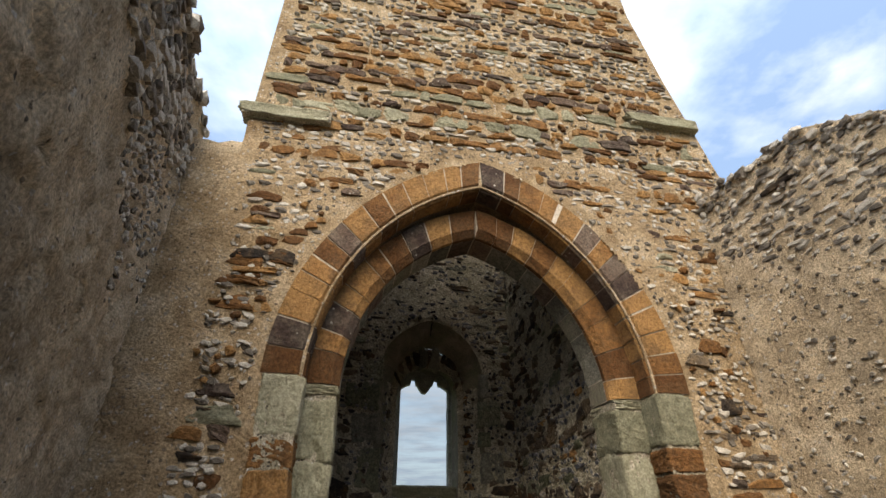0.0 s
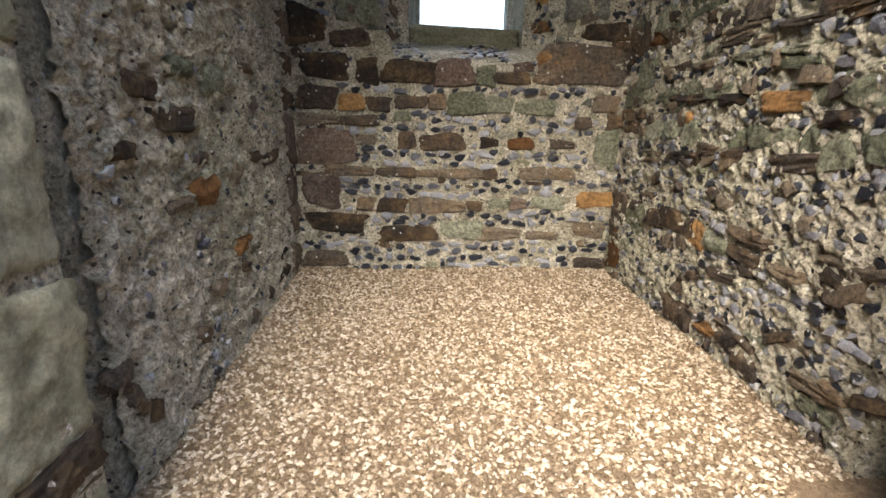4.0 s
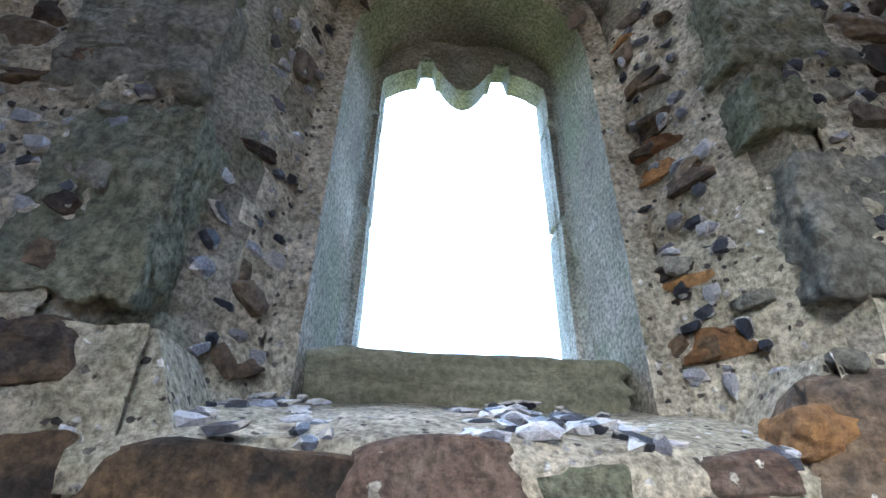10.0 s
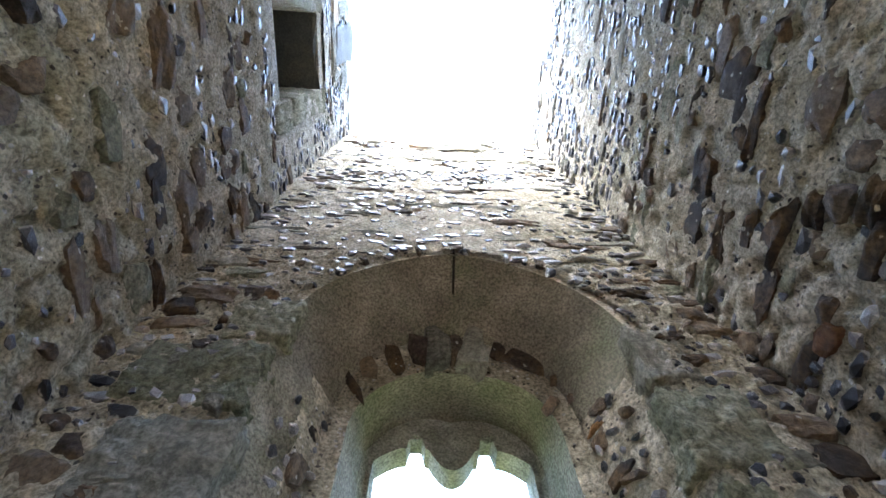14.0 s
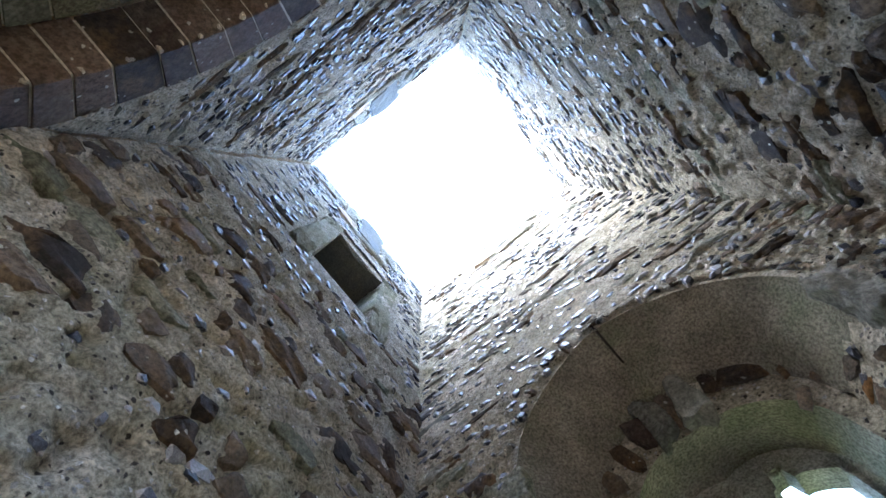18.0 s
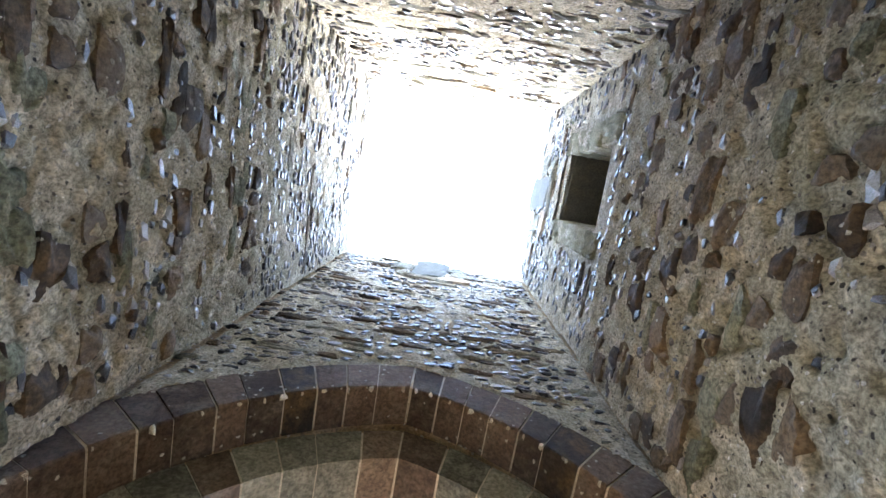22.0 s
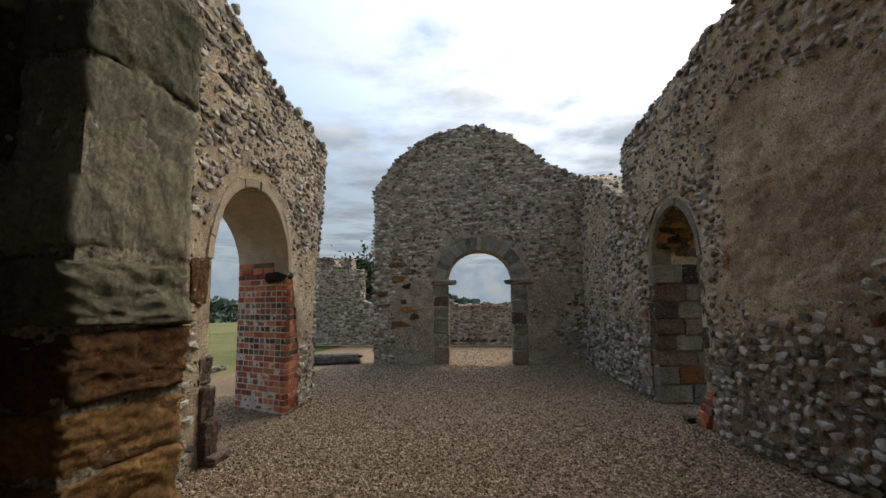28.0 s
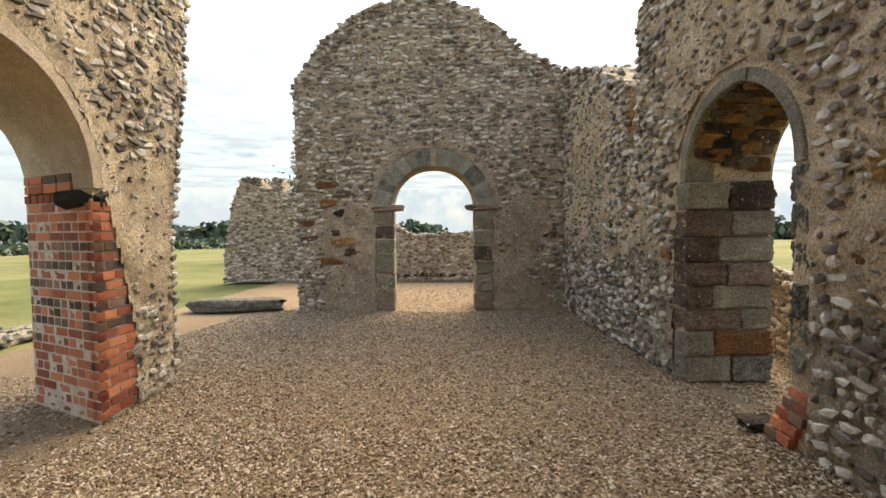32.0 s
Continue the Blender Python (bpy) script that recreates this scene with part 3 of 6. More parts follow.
class Arch:
    """An opening in a face: centre u, half span a, springing s, rise r (pointed where r > a)."""

    def __init__(self, c, a, s, r, low=0.0):
        self.c, self.a, self.s, self.r, self.low = c, a, s, r, low
        self.k = (r * r - a * a) / (2 * a)
        self.rad = a + self.k

    def top(self, u):
        x = abs(u - self.c)
        if x >= self.a:
            return self.s
        return self.s + math.sqrt(max(0.0, self.rad ** 2 - (x + self.k) ** 2))

    def us(self, n=24):
        return [self.c - self.a * math.cos(math.pi * i / n) for i in range(n + 1)]

    def inside(self, u, v, grow=0.0):
        if abs(u - self.c) > self.a + grow:
            return False
        if v < self.s:
            return v > self.low - grow
        x = abs(u - self.c)
        return math.hypot(x + self.k, v - self.s) < self.rad + grow

    def voussoirs(self, face, inner, outer, d0, d1, n, parent, mats, name="voussoir", gap=0.0055, chamfer=0.0, seed=1, label=""):
        """n wedge stones on each side between the radii inner and outer beyond the opening's edge, d0 (front) to d1 (back)."""
        rng = random.Random(seed)
        for side in (-1, 1):
            r0, r1 = self.rad + inner, self.rad + outer
            cx = self.c - side * self.k
            end = math.acos(min(1.0, self.k / r0)) if self.k > 0 else math.pi / 2
            end1 = math.acos(min(1.0, self.k / r1)) if self.k > 0 else math.pi / 2
            cuts = [0.0]
            for i in range(n):
                cuts.append(cuts[-1] + rng.uniform(0.75, 1.25))
            cuts = [c / cuts[-1] for c in cuts]
            for i in range(n):
                q0, q1 = cuts[i], cuts[i + 1]
                vs, fs = [], []
                g, g1 = gap * rng.uniform(0.3, 1.8) / r0, gap * rng.uniform(0.3, 1.8) / r0
                bulge = rng.uniform(-0.006, 0.006)
                steps = 2
                prof = [(r0, d0 - chamfer), (r0 + chamfer, d0 + bulge), (r1, d0 + bulge), (r1, d1), (r0, d1)] if chamfer else [(r0 + 0.006, d0 - 0.012), (r0 + 0.016, d0 + bulge), (r1 - 0.01, d0 + bulge), (r1, d0 - 0.012), (r1, d1), (r0, d1)]
                for s in range(steps + 1):
                    for r, d in prof:
                        e = end if r < (r0 + r1) / 2 else end1
                        t = (q0 + (q1 - q0) * s / steps) * e
                        t += g if s == 0 else -g1 if s == steps else 0.0
                        vs.append(face.at(cx + side * r * math.cos(t), self.s + r * math.sin(t), d))
                k = len(prof)
                for s in range(steps):
                    for j in range(k):
                        fs.append((s * k + j, s * k + (j + 1) % k, (s + 1) * k + (j + 1) % k, (s + 1) * k + j))
                fs += [tuple(range(k)), tuple(reversed(range(steps * k, steps * k + k)))]
                me = mesh(name, vs, fs, M[rng.choice(mats)])
                bm = bmesh.new()
                bm.from_mesh(me)
                bmesh.ops.recalc_face_normals(bm, faces=bm.faces[:])
                bm.to_mesh(me)
                bm.free()
                part(name, me, parent, label)


def quoins(face, u0, u1, v0, v1, d0, d1, parent, mats, seed, h=(0.16, 0.36), name="quoin", rows=None):
    """Squared jamb stones piled from v0 to v1, filling u0..u1 and d0 (front) .. d1 (back), on a core of mortar."""
    rng = random.Random(seed)
    v = v0
    k = 0
    uc, dc, w, dep = (u0 + u1) / 2, (d0 + d1) / 2, abs(u1 - u0), abs(d0 - d1)
    cv, cf = slab(seed, 0.0, 1, 60.0)
    part("mortar_core", mesh("mortar_core", cv, cf, M["mortar"]), parent, "pale mortar joints", face.stand(uc, (v0 + v1) / 2, w - 0.018, v1 - v0, dep - 0.018, dc))
    while v < v1 - 0.02:
        hh, mat = rows[k % len(rows)] if rows else (rng.uniform(*h), rng.choice(mats))
        k += 1
        hh = min(hh, v1 - v)
        if v1 - v - hh < 0.1:
            hh = v1 - v
        du, dd = rng.uniform(-0.008, 0.008), rng.uniform(-0.008, 0.008)
        i = rng.randrange(10)
        m = face.stand(uc + du, v + hh / 2, w * 1.01, hh - 0.012, dep * 1.01, dc + dd)
        key = ("quoin", i, mat)
        if key not in SHARED:
            SHARED[key] = mesh("quoin", *QUOINS[i], M[mat], True)
        part(name, SHARED[key], parent, m=m)
        v += hh


QUOINS = [slab(20 + i, 0.05 + 0.008 * (i % 3), 24, 20.0, 0.03) for i in range(10)]
SHAPES["quoin"] = QUOINS
ROUGH = [slab(40 + i, 0.075, 24, 16.0, 0.05) for i in range(10)]

# ---- the plan ----
TX, TY, TF, TTOP = 1.45, -2.78, -3.70, 9.6      # tower: half width inside, inner and outer front face, top
SK = 0.115                                      # the nave's axis swings from the tower's by this slope
AX = Vector((SK, -1, 0)).normalized()           # away from the tower along the nave
BX = Vector((1, SK, 0)).normalized()            # across the nave

# ---- ground ----


def ground_sheet():
    xs = sorted(set([-400, -200, -100, -50, -25, -12, -6] + [i * 0.5 for i in range(-10, 15)] + [10, 15, 25, 50, 100, 200, 400]))
    ys = sorted(set([-600, -400, -250, -150, -90, -55, -35, -25, -20] + [i * 0.5 for i in range(-34, 6)] + [6, 12, 25, 50, 100, 200]))

    def height(x, y):
        r = max(0.0, math.hypot(x, y + 6) - 14)
        return -0.022 * r
    vs = [(x, y, height(x, y) + (-0.06 if abs(x) < 15 else 0)) for y in ys for x in xs]
    n = len(xs)
    fs = [(j * n + i, j * n + i + 1, (j + 1) * n + i + 1, (j + 1) * n + i) for j in range(len(ys) - 1) for i in range(n - 1)]
    g = new("ground", mesh("ground", vs, fs, M["grass"], True))
    tagged(g, "wide field of short dry grass sloping away", "ground", kind="structure")
    return g


ground_sheet()


def gravel_floor():
    xs = np.linspace(-4.2, 6.6, 55)
    ys = np.linspace(-17.6, 0.1, 90)
    vs, keep = [], {}
    for j, y in enumerate(ys):
        for i, x in enumerate(xs):
            z = 0.025 * noise.noise(Vector((x * 0.9, y * 0.9, 0))) - 0.005
            edge = min(x + 4.0, 6.5 - x, y + 17.5)
            vs.append((x, y, z - (0.09 if edge < 0.3 else 0)))
    n = len(xs)
    fs = [(j * n + i, j * n + i + 1, (j + 1) * n + i + 1, (j + 1) * n + i) for j in range(len(ys) - 1) for i in range(n - 1)]
    f = new("floor", mesh("floor", vs, fs, M["gravel"], True))
    tagged(f, "loose brown flint gravel covering the ruin's floor", "gravel floor", kind="structure")
    return f


floor = gravel_floor()


def pebbles(parent):
    """Loose pebbles over the gravel, denser where one walks past."""
    rng = np.random.default_rng(3)
    small = np.array([(1, 0, 0), (-1, 0, 0), (0, 1, 0), (0, -1, 0), (0.2, 0.1, 1), (0, 0, -1)], float) * 0.5
    sf = np.array([(0, 2, 4), (2, 1, 4), (1, 3, 4), (3, 0, 4), (2, 0, 5), (1, 2, 5), (3, 1, 5), (0, 3, 5)])
    areas = [(-1.44, 1.44, -2.7, -0.02, 26000), (-1.1, 1.1, -3.7, -2.7, 7000), (-2.2, 2.9, -7.6, -3.7, 62000), (-1.9, 4.4, -12.5, -7.6, 48000), (2.7, 5.2, -8.6, -5.0, 6000), (-4.0, -2.0, -10.0, -6.5, 9000), (-0.5, 3.5, -17.5, -12.5, 5000)]
    pts = []
    for x0, x1, y0, y1, n in areas:
        pts.append(np.stack([rng.uniform(x0, x1, n), rng.uniform(y0, y1, n)], 1))
    pts = np.concatenate(pts)
    n = len(pts)
    size = rng.uniform(0.011, 0.030, n)
    rot = rng.uniform(0, 2 * np.pi, n)
    sx, sy, sz = size * rng.uniform(0.8, 1.5, n), size, size * rng.uniform(0.5, 0.9, n)
    v = small[None] * np.stack([sx, sy, sz], 1)[:, None, :]
    v = v + rng.normal(0, 0.12, v.shape) * size[:, None, None]
    c, s = np.cos(rot)[:, None], np.sin(rot)[:, None]
    x = v[:, :, 0] * c - v[:, :, 1] * s + pts[:, :1]
    y = v[:, :, 0] * s + v[:, :, 1] * c + pts[:, 1:]
    zz = np.array([0.025 * noise.noise(Vector((a * 0.9, b * 0.9, 0))) - 0.005 for a, b in pts])
    z = v[:, :, 2] + (zz + 0.2 * size)[:, None]
    co = np.stack([x, y, z], 2).reshape(-1, 3)
    f = (sf[None] + (np.arange(n) * 6)[:, None, None]).reshape(-1, 3)
    me = bpy.data.meshes.new("pebbles")
    me.from_pydata(co.tolist(), [], f.tolist())
    me.materials.append(M["pebble"])
    ob = part("pebbles", me, parent, "loose rounded and broken flint pebbles")
    ob["kind"] = "stuff"


def coat(name, face, u0, u1, v0, v1, ok, mat, parent, seed, cell=0.036, amp=0.018, pit=0.0, lift=0.010, label="", crumb=0.0):
    """An uneven, pitted skin of old mortar over a wall face."""
    nu, nv = int((u1 - u0) / cell) + 1, int((v1 - v0) / cell) + 1
    vs, fs = [], []
    for j in range(nv + 1):
        for i in range(nu + 1):
            u, v = u0 + (u1 - u0) * i / nu, v0 + (v1 - v0) * j / nv
            p = Vector((u, v, seed * 3.3))
            d = amp * (0.9 * noise.noise(p * 1.7) + 0.6 * noise.noise(p * 5.1) + 0.5 * noise.noise(p * 13.0) + 0.4 * noise.noise(p * 27.0))
            if crumb:
                d += crumb * (0.6 * noise.noise(p * 11.0 + Vector((2, 7, 1))) + 0.8 * noise.noise(p * 22.0) + 0.7 * noise.noise(p * 37.0 + Vector((4, 1, 8))))
            if pit:
                q = noise.noise(p * 9.0 + Vector((5, 5, 5))) + 0.5 * noise.noise(p * 21.0)
                d -= pit * max(0.0, q - 0.22) * 2.4
            vs.append(face.at(u, v, lift + max(d, -lift + 0.003)))
    for j in range(nv):
        for i in range(nu):
            if ok(u0 + (u1 - u0) * (i + 0.5) / nu, v0 + (v1 - v0) * (j + 0.5) / nv, cell * 2, cell * 2):
                k = j * (nu + 1) + i
                fs.append((k, k + 1, k + nu + 2, k + nu + 1))
    return part(name, mesh(name, vs, fs, mat, crumb < 0.015), parent, label)


def steps(a, b, d):
    n = max(1, round((b - a) / d))
    return [a + (b - a) * i / n for i in range(n + 1)]


# ---- tower ----
FB = Face((-3, 0, 0), (1, 0, 0), (0, -1, 0))          # back wall's inner face, u = x + 3
FL = Face((-TX, -4, 0), (0, 1, 0), (1, 0, 0))          # side wall with the louvre, u = y + 4
FR = Face((TX, -4, 0), (0, 1, 0), (-1, 0, 0))
FI = Face((-3, TY, 0), (1, 0, 0), (0, 1, 0))           # inner face of the arch wall
FO = Face((-3, TF, 0), (1, 0, 0), (0, -1, 0))          # outer face of the arch wall
ARCH = Arch(2.975, 1.25, 2.6, 1.66)
WALLARCH = Arch(2.975, 1.54, 2.6, 2.10)
HOOD = Arch(3.07, 0.86, 3.66, 1.0, 1.80)                      # embrasure at the wall face, on u of FB
RAG = lambda u, s: 0.10 * noise.noise(Vector((u * 2.7, s, 0))) + 0.06 * noise.noise(Vector((u * 9.1, s, 3)))


def tower_wall(name, face, us, depth, spans, label):
    w = strips(face, us, depth, spans, M["front"] if face is FO else M["mortar"], name)
    tagged(w, label, "tower wall", kind="structure")
    return w


def back_spans(u, side):
    top = TTOP + RAG(u, 1)
    a, b = HOOD.c - HOOD.a, HOOD.c + HOOD.a
    if (u > a or (u >= a - 1e-6 and side > 0)) and (u < b or (u <= b + 1e-6 and side < 0)):
        return [(0, 1.80 if abs(u - HOOD.c) < 0.68 else 2.0), (HOOD.top(u), top)]
    return [(0, 2.5), (2.5, top)]


us = sorted(set([1.55, 1.8, 2.0, 4.15, 4.3, 4.45] + HOOD.us(20)))
wall_back = tower_wall("wall_west", FB, us, 1.0, back_spans, "flint and sandstone tower wall with a cusped window")


def plain_spans(seed, top=TTOP):
    return lambda u, side: [(0, top + RAG(u, seed))]


# the side walls, with putlog holes and the upper light of the south side
LV = (2.42, 3.22, 6.08, 7.60)


def left_spans(u, side):
    top = TTOP + RAG(u, 2)
    if (u > LV[0] or (u >= LV[0] - 1e-6 and side > 0)) and (u < LV[1] or (u <= LV[1] + 1e-6 and side < 0)):
        return [(0, LV[2]), (LV[3], top)]
    return [(0, 5.0), (5.0, top)]


us = sorted(set([1.3, 1.6, 2.0, LV[0], LV[1], 3.4, 3.7, 4.0, 4.4, 4.78]))
wall_left = tower_wall("wall_south_tower", FL, us, 0.9, left_spans, "flint rubble tower wall with a high opening")
wall_right = tower_wall("wall_north_tower", FR, us, 0.9, plain_spans(4), "flint rubble tower wall with put-log holes")


FTOP = [(5.40, TTOP), (5.46, 8.4), (5.71, 6.9), (5.90, 6.0), (6.08, 5.1)]      # weathered edge towards the north


def front_spans(u, side):
    top = interp(u, FTOP) + RAG(u, 5)
    a, b = WALLARCH.c - WALLARCH.a, WALLARCH.c + WALLARCH.a
    if (u > a or (u >= a - 1e-6 and side > 0)) and (u < b or (u <= b + 1e-6 and side < 0)):
        return [(WALLARCH.top(u), top)]
    return [(0, top)]


us = sorted(set([0.51, 0.75, 1.0, 1.3, 4.8, 5.0, 5.2] + steps(5.40, 6.08, 0.06) + WALLARCH.us(28)))
wall_front = tower_wall("wall_east_tower", FO, us, TY - TF, front_spans, "tall flint and ironstone tower wall with a pointed arch")

# arch of two orders
DEP = TF - TY
tower_arch = tagged(new("pointed_arch"), "pointed tower arch of two orders in orange and grey dressed stone", "stone arch")
ARCH.voussoirs(FO, 0.006, 0.29, -0.25, DEP + 0.25, 20, tower_arch, ["joint"], "joint_mortar", gap=0.0, chamfer=0.07, seed=10, label="pale mortar of the arch joints")
ARCH.voussoirs(FO, 0.0, 0.30, -0.24, -0.36, 10, tower_arch, ["orange", "orange", "orange", "orange", "orange", "umber"], chamfer=0.07, seed=15)
ARCH.voussoirs(FO, 0.0, 0.30, -0.362, DEP + 0.24, 10, tower_arch, ["greystone", "hoodstone", "hoodstone", "greystone", "russet"], seed=15)
WALLARCH.voussoirs(FO, -0.012, 0.31, 0.012, -0.23, 20, tower_arch, ["joint"], "joint_mortar", gap=0.0, chamfer=0.06, seed=10)
WALLARCH.voussoirs(FO, -0.02, 0.32, 0.02, -0.24, 14, tower_arch, ["orange", "orange", "orange", "umber"], chamfer=0.06, seed=12)
WALLARCH.voussoirs(FI, -0.012, 0.33, 0.012, -0.24, 20, tower_arch, ["joint"], "joint_mortar", gap=0.0, seed=10)
WALLARCH.voussoirs(FI, -0.02, 0.34, 0.02, -0.25, 14, tower_arch, ["umber", "umber", "brown", "umber", "umber"], seed=13)
G, O, B = "green", "orange", "brown"
ROWS = {-1: ([(0.35, G), (0.2, B), (0.45, G), (0.5, G), (0.5, G), (0.5, G)], [(0.2, O), (0.22, G), (0.4, G), (0.38, G), (0.33, G), (0.38, O), (0.22, O), (0.37, G)]),
        1: ([(0.42, G), (0.24, O), (0.22, O), (0.2, O), (0.22, O), (0.22, G), (0.6, G), (0.38, G)], [(0.22, O), (0.3, O), (0.32, O), (0.36, G), (0.3, G), (0.25, G), (0.2, O), (0.2, O), (0.35, G)])}
for sx, seed in ((-1, 21), (1, 24)):
    a = ARCH.c + sx * ARCH.a
    quoins(FO, a, a + sx * 0.30, 0.0, 2.6, -0.24, DEP + 0.2, tower_arch, [], seed, rows=ROWS[sx][0])
    quoins(FO, a + sx * 0.27, a + sx * 0.58, 0.0, 2.6, 0.02, -0.25, tower_arch, [], seed + 1, rows=ROWS[sx][1])
    quoins(FI, a + sx * 0.25, a + sx * 0.34, 0.0, 2.6, 0.01, -0.25, tower_arch, ["brown", "green", "brown"], seed + 2, (0.18, 0.4))
# blobs of pale mortar at the joints of the inner arris
for k in range(26):
    u = WALLARCH.c - 1.4 + 2.8 * k / 25 + 0.03 * math.sin(k * 5.3)
    part("mortar_blob", shared("lump", k % 10, "joint"), tower_arch, m=FI.stand(u, WALLARCH.top(u) - 0.005, 0.035 + 0.02 * math.sin(k * 3.1), 0.10 + 0.05 * math.sin(k * 1.7), 0.05, 0.005, (WALLARCH.c - u) * -0.55))
# shoulders of the tower's front, to the nave walls
for nm, u0, u1, top in (("wall_shoulder_south", -0.05, 0.51, 4.9), ("wall_shoulder_north", 6.08, 6.3, 4.6)):
    w = strips(FO, steps(u0, u1, 0.11), 0.9, lambda u, side: [(0, top + RAG(u, 6))], M["plaster"], nm)
    tagged(w, "plastered flint shoulder beside the tower arch", "tower wall", kind="structure")

# nave walls --------------------------------------------------------------
NO = Vector((0.15, TF - 0.15, 0)) + AX * 12.38
SPLAY = [(7.36, 0.0), (8.38, -0.53), (9.28, -0.2), (10.18, 0.0)]
FN = SplayedFace(NO + BX * 2.44, -AX, -BX)
FN.splay = lambda u: interp(u, SPLAY)                   # u grows towards the tower, 12.38 at its face
FS = BentFace(NO - BX * 2.44, -AX, BX)
FS.bend = lambda u: interp(u, [(9.6, 0.0), (12.4, -0.62)])
FC = Face(Vector((1.08, -12.63, 0)) - BX * 5.1, BX, -AX)
NARCH = Arch(9.28, 0.90, 1.80, 0.86)
SDOOR = Arch(8.30, 0.67, 1.86, 0.69)
CARCH = Arch(5.08, 0.745, 1.86, 0.70)
NEND = [(0.0, 7.37), (1.4, 7.34), (2.3, 7.18), (3.0, 7.02), (3.7, 6.93)]      # broken end: height, u
NTOP = [(6.9, 3.7), (7.1, 3.88), (7.35, 3.95), (8.25, 4.02), (9.05, 4.06), (9.8, 4.3), (10.3, 4.43), (11.0, 4.82), (11.6, 4.8), (12.6, 4.92)]
STOP = [(3.5, 4.25), (5.2, 3.68), (6.2, 3.2), (6.3, 2.4), (6.58, 2.3), (6.64, 3.85), (6.9, 3.95), (8.9, 4.05), (9.9, 4.2), (10.9, 4.35), (11.7, 4.7), (12.6, 5.2)]
CTOP = [(2.6, 4.1), (2.75, 4.2), (3.05, 4.34), (3.55, 4.62), (4.0, 5.02), (4.35, 5.27), (5.0, 5.52), (5.5, 5.5), (6.2, 5.3), (6.5, 5.12), (7.0, 4.75), (7.3, 4.3), (7.5, 4.0)]


def opening_spans(arch, top, seed, low=0.0):
    def f(u, side):
        t = interp(u, top) + RAG(u, seed) * 0.8
        a, b = arch.c - arch.a, arch.c + arch.a
        if (u > a or (u >= a - 1e-6 and side > 0)) and (u < b or (u <= b + 1e-6 and side < 0)):
            return [(arch.top(u), t)]
        return [(float(np.interp(-u, [-e[1] for e in NEND], [e[0] for e in NEND])) if low else 0.0, t)]
    return f


us = sorted(set([6.94, 6.98, 7.02, 7.08, 7.13, 7.18, 7.24, 7.3, 7.34, 7.37] + steps(7.37, NARCH.c - NARCH.a, 0.12) + NARCH.us(22) + steps(NARCH.c + NARCH.a, 12.75, 0.12)))
wall_n = strips(FN, us, 0.88, opening_spans(NARCH, NTOP, 7, 1.0), M["plaster"], "wall_north_nave")
tagged(wall_n, "ragged flint nave wall with a wide plastered arch", "nave wall", kind="structure")
us = sorted(set(steps(3.4, SDOOR.c - SDOOR.a, 0.12) + SDOOR.us(18) + steps(SDOOR.c + SDOOR.a, 13.1, 0.12)))
wall_s = strips(FS, us, 0.8, opening_spans(SDOOR, STOP, 8), M["plaster"], "wall_south_nave")
tagged(wall_s, "patchy plastered flint nave wall with a round-headed doorway", "nave wall", kind="structure")
us = sorted(set(steps(2.6, CARCH.c - CARCH.a, 0.12) + CARCH.us(20) + steps(CARCH.c + CARCH.a, 7.5, 0.12)))
wall_c = strips(FC, us, 0.75, opening_spans(CARCH, CTOP, 9), M["mortar_out"], "wall_chancel_arch")
tagged(wall_c, "ragged flint gable wall with a low round chancel arch", "chancel arch wall", kind="structure")

# ---- window embrasure of the tower ----


def outline(c, a, s, r, low, n=20):
    """Points (x, z) of an opening's edge, from its left foot over the head to its right foot."""
    h = Arch(c, a, s, r)
    pts = [(c - a, low), (c - a, (low + s) / 2)]
    pts += [(u, h.top(u)) for u in h.us(n)]
    pts += [(c + a, (low + s) / 2), (c + a, low)]
    return pts


def loft(name, rings, mat, parent, label=""):
    """Skin between outlines given as (y, points)."""
    vs, fs = [], []
    n = len(rings[0][1])
    for y, pts in rings:
        vs += [(x, y + 0.012 * noise.noise(Vector((x * 5, z * 5, y))), z + 0.012 * noise.noise(Vector((x * 5, z * 5, y + 4)))) for x, z in pts]
    for k in range(len(rings) - 1):
        for i in range(n - 1):
            fs.append((k * n + i, k * n + i + 1, (k + 1) * n + i + 1, (k + 1) * n + i))
    return part(name, mesh(name, vs, fs, mat), parent, label)


W0, W1 = -0.34, 0.50      # the window light
WC = (W0 + W1) / 2
WY = 0.78                    # plane of the window's dressed frame
WZ = 0.20                    # lift of its cusped head


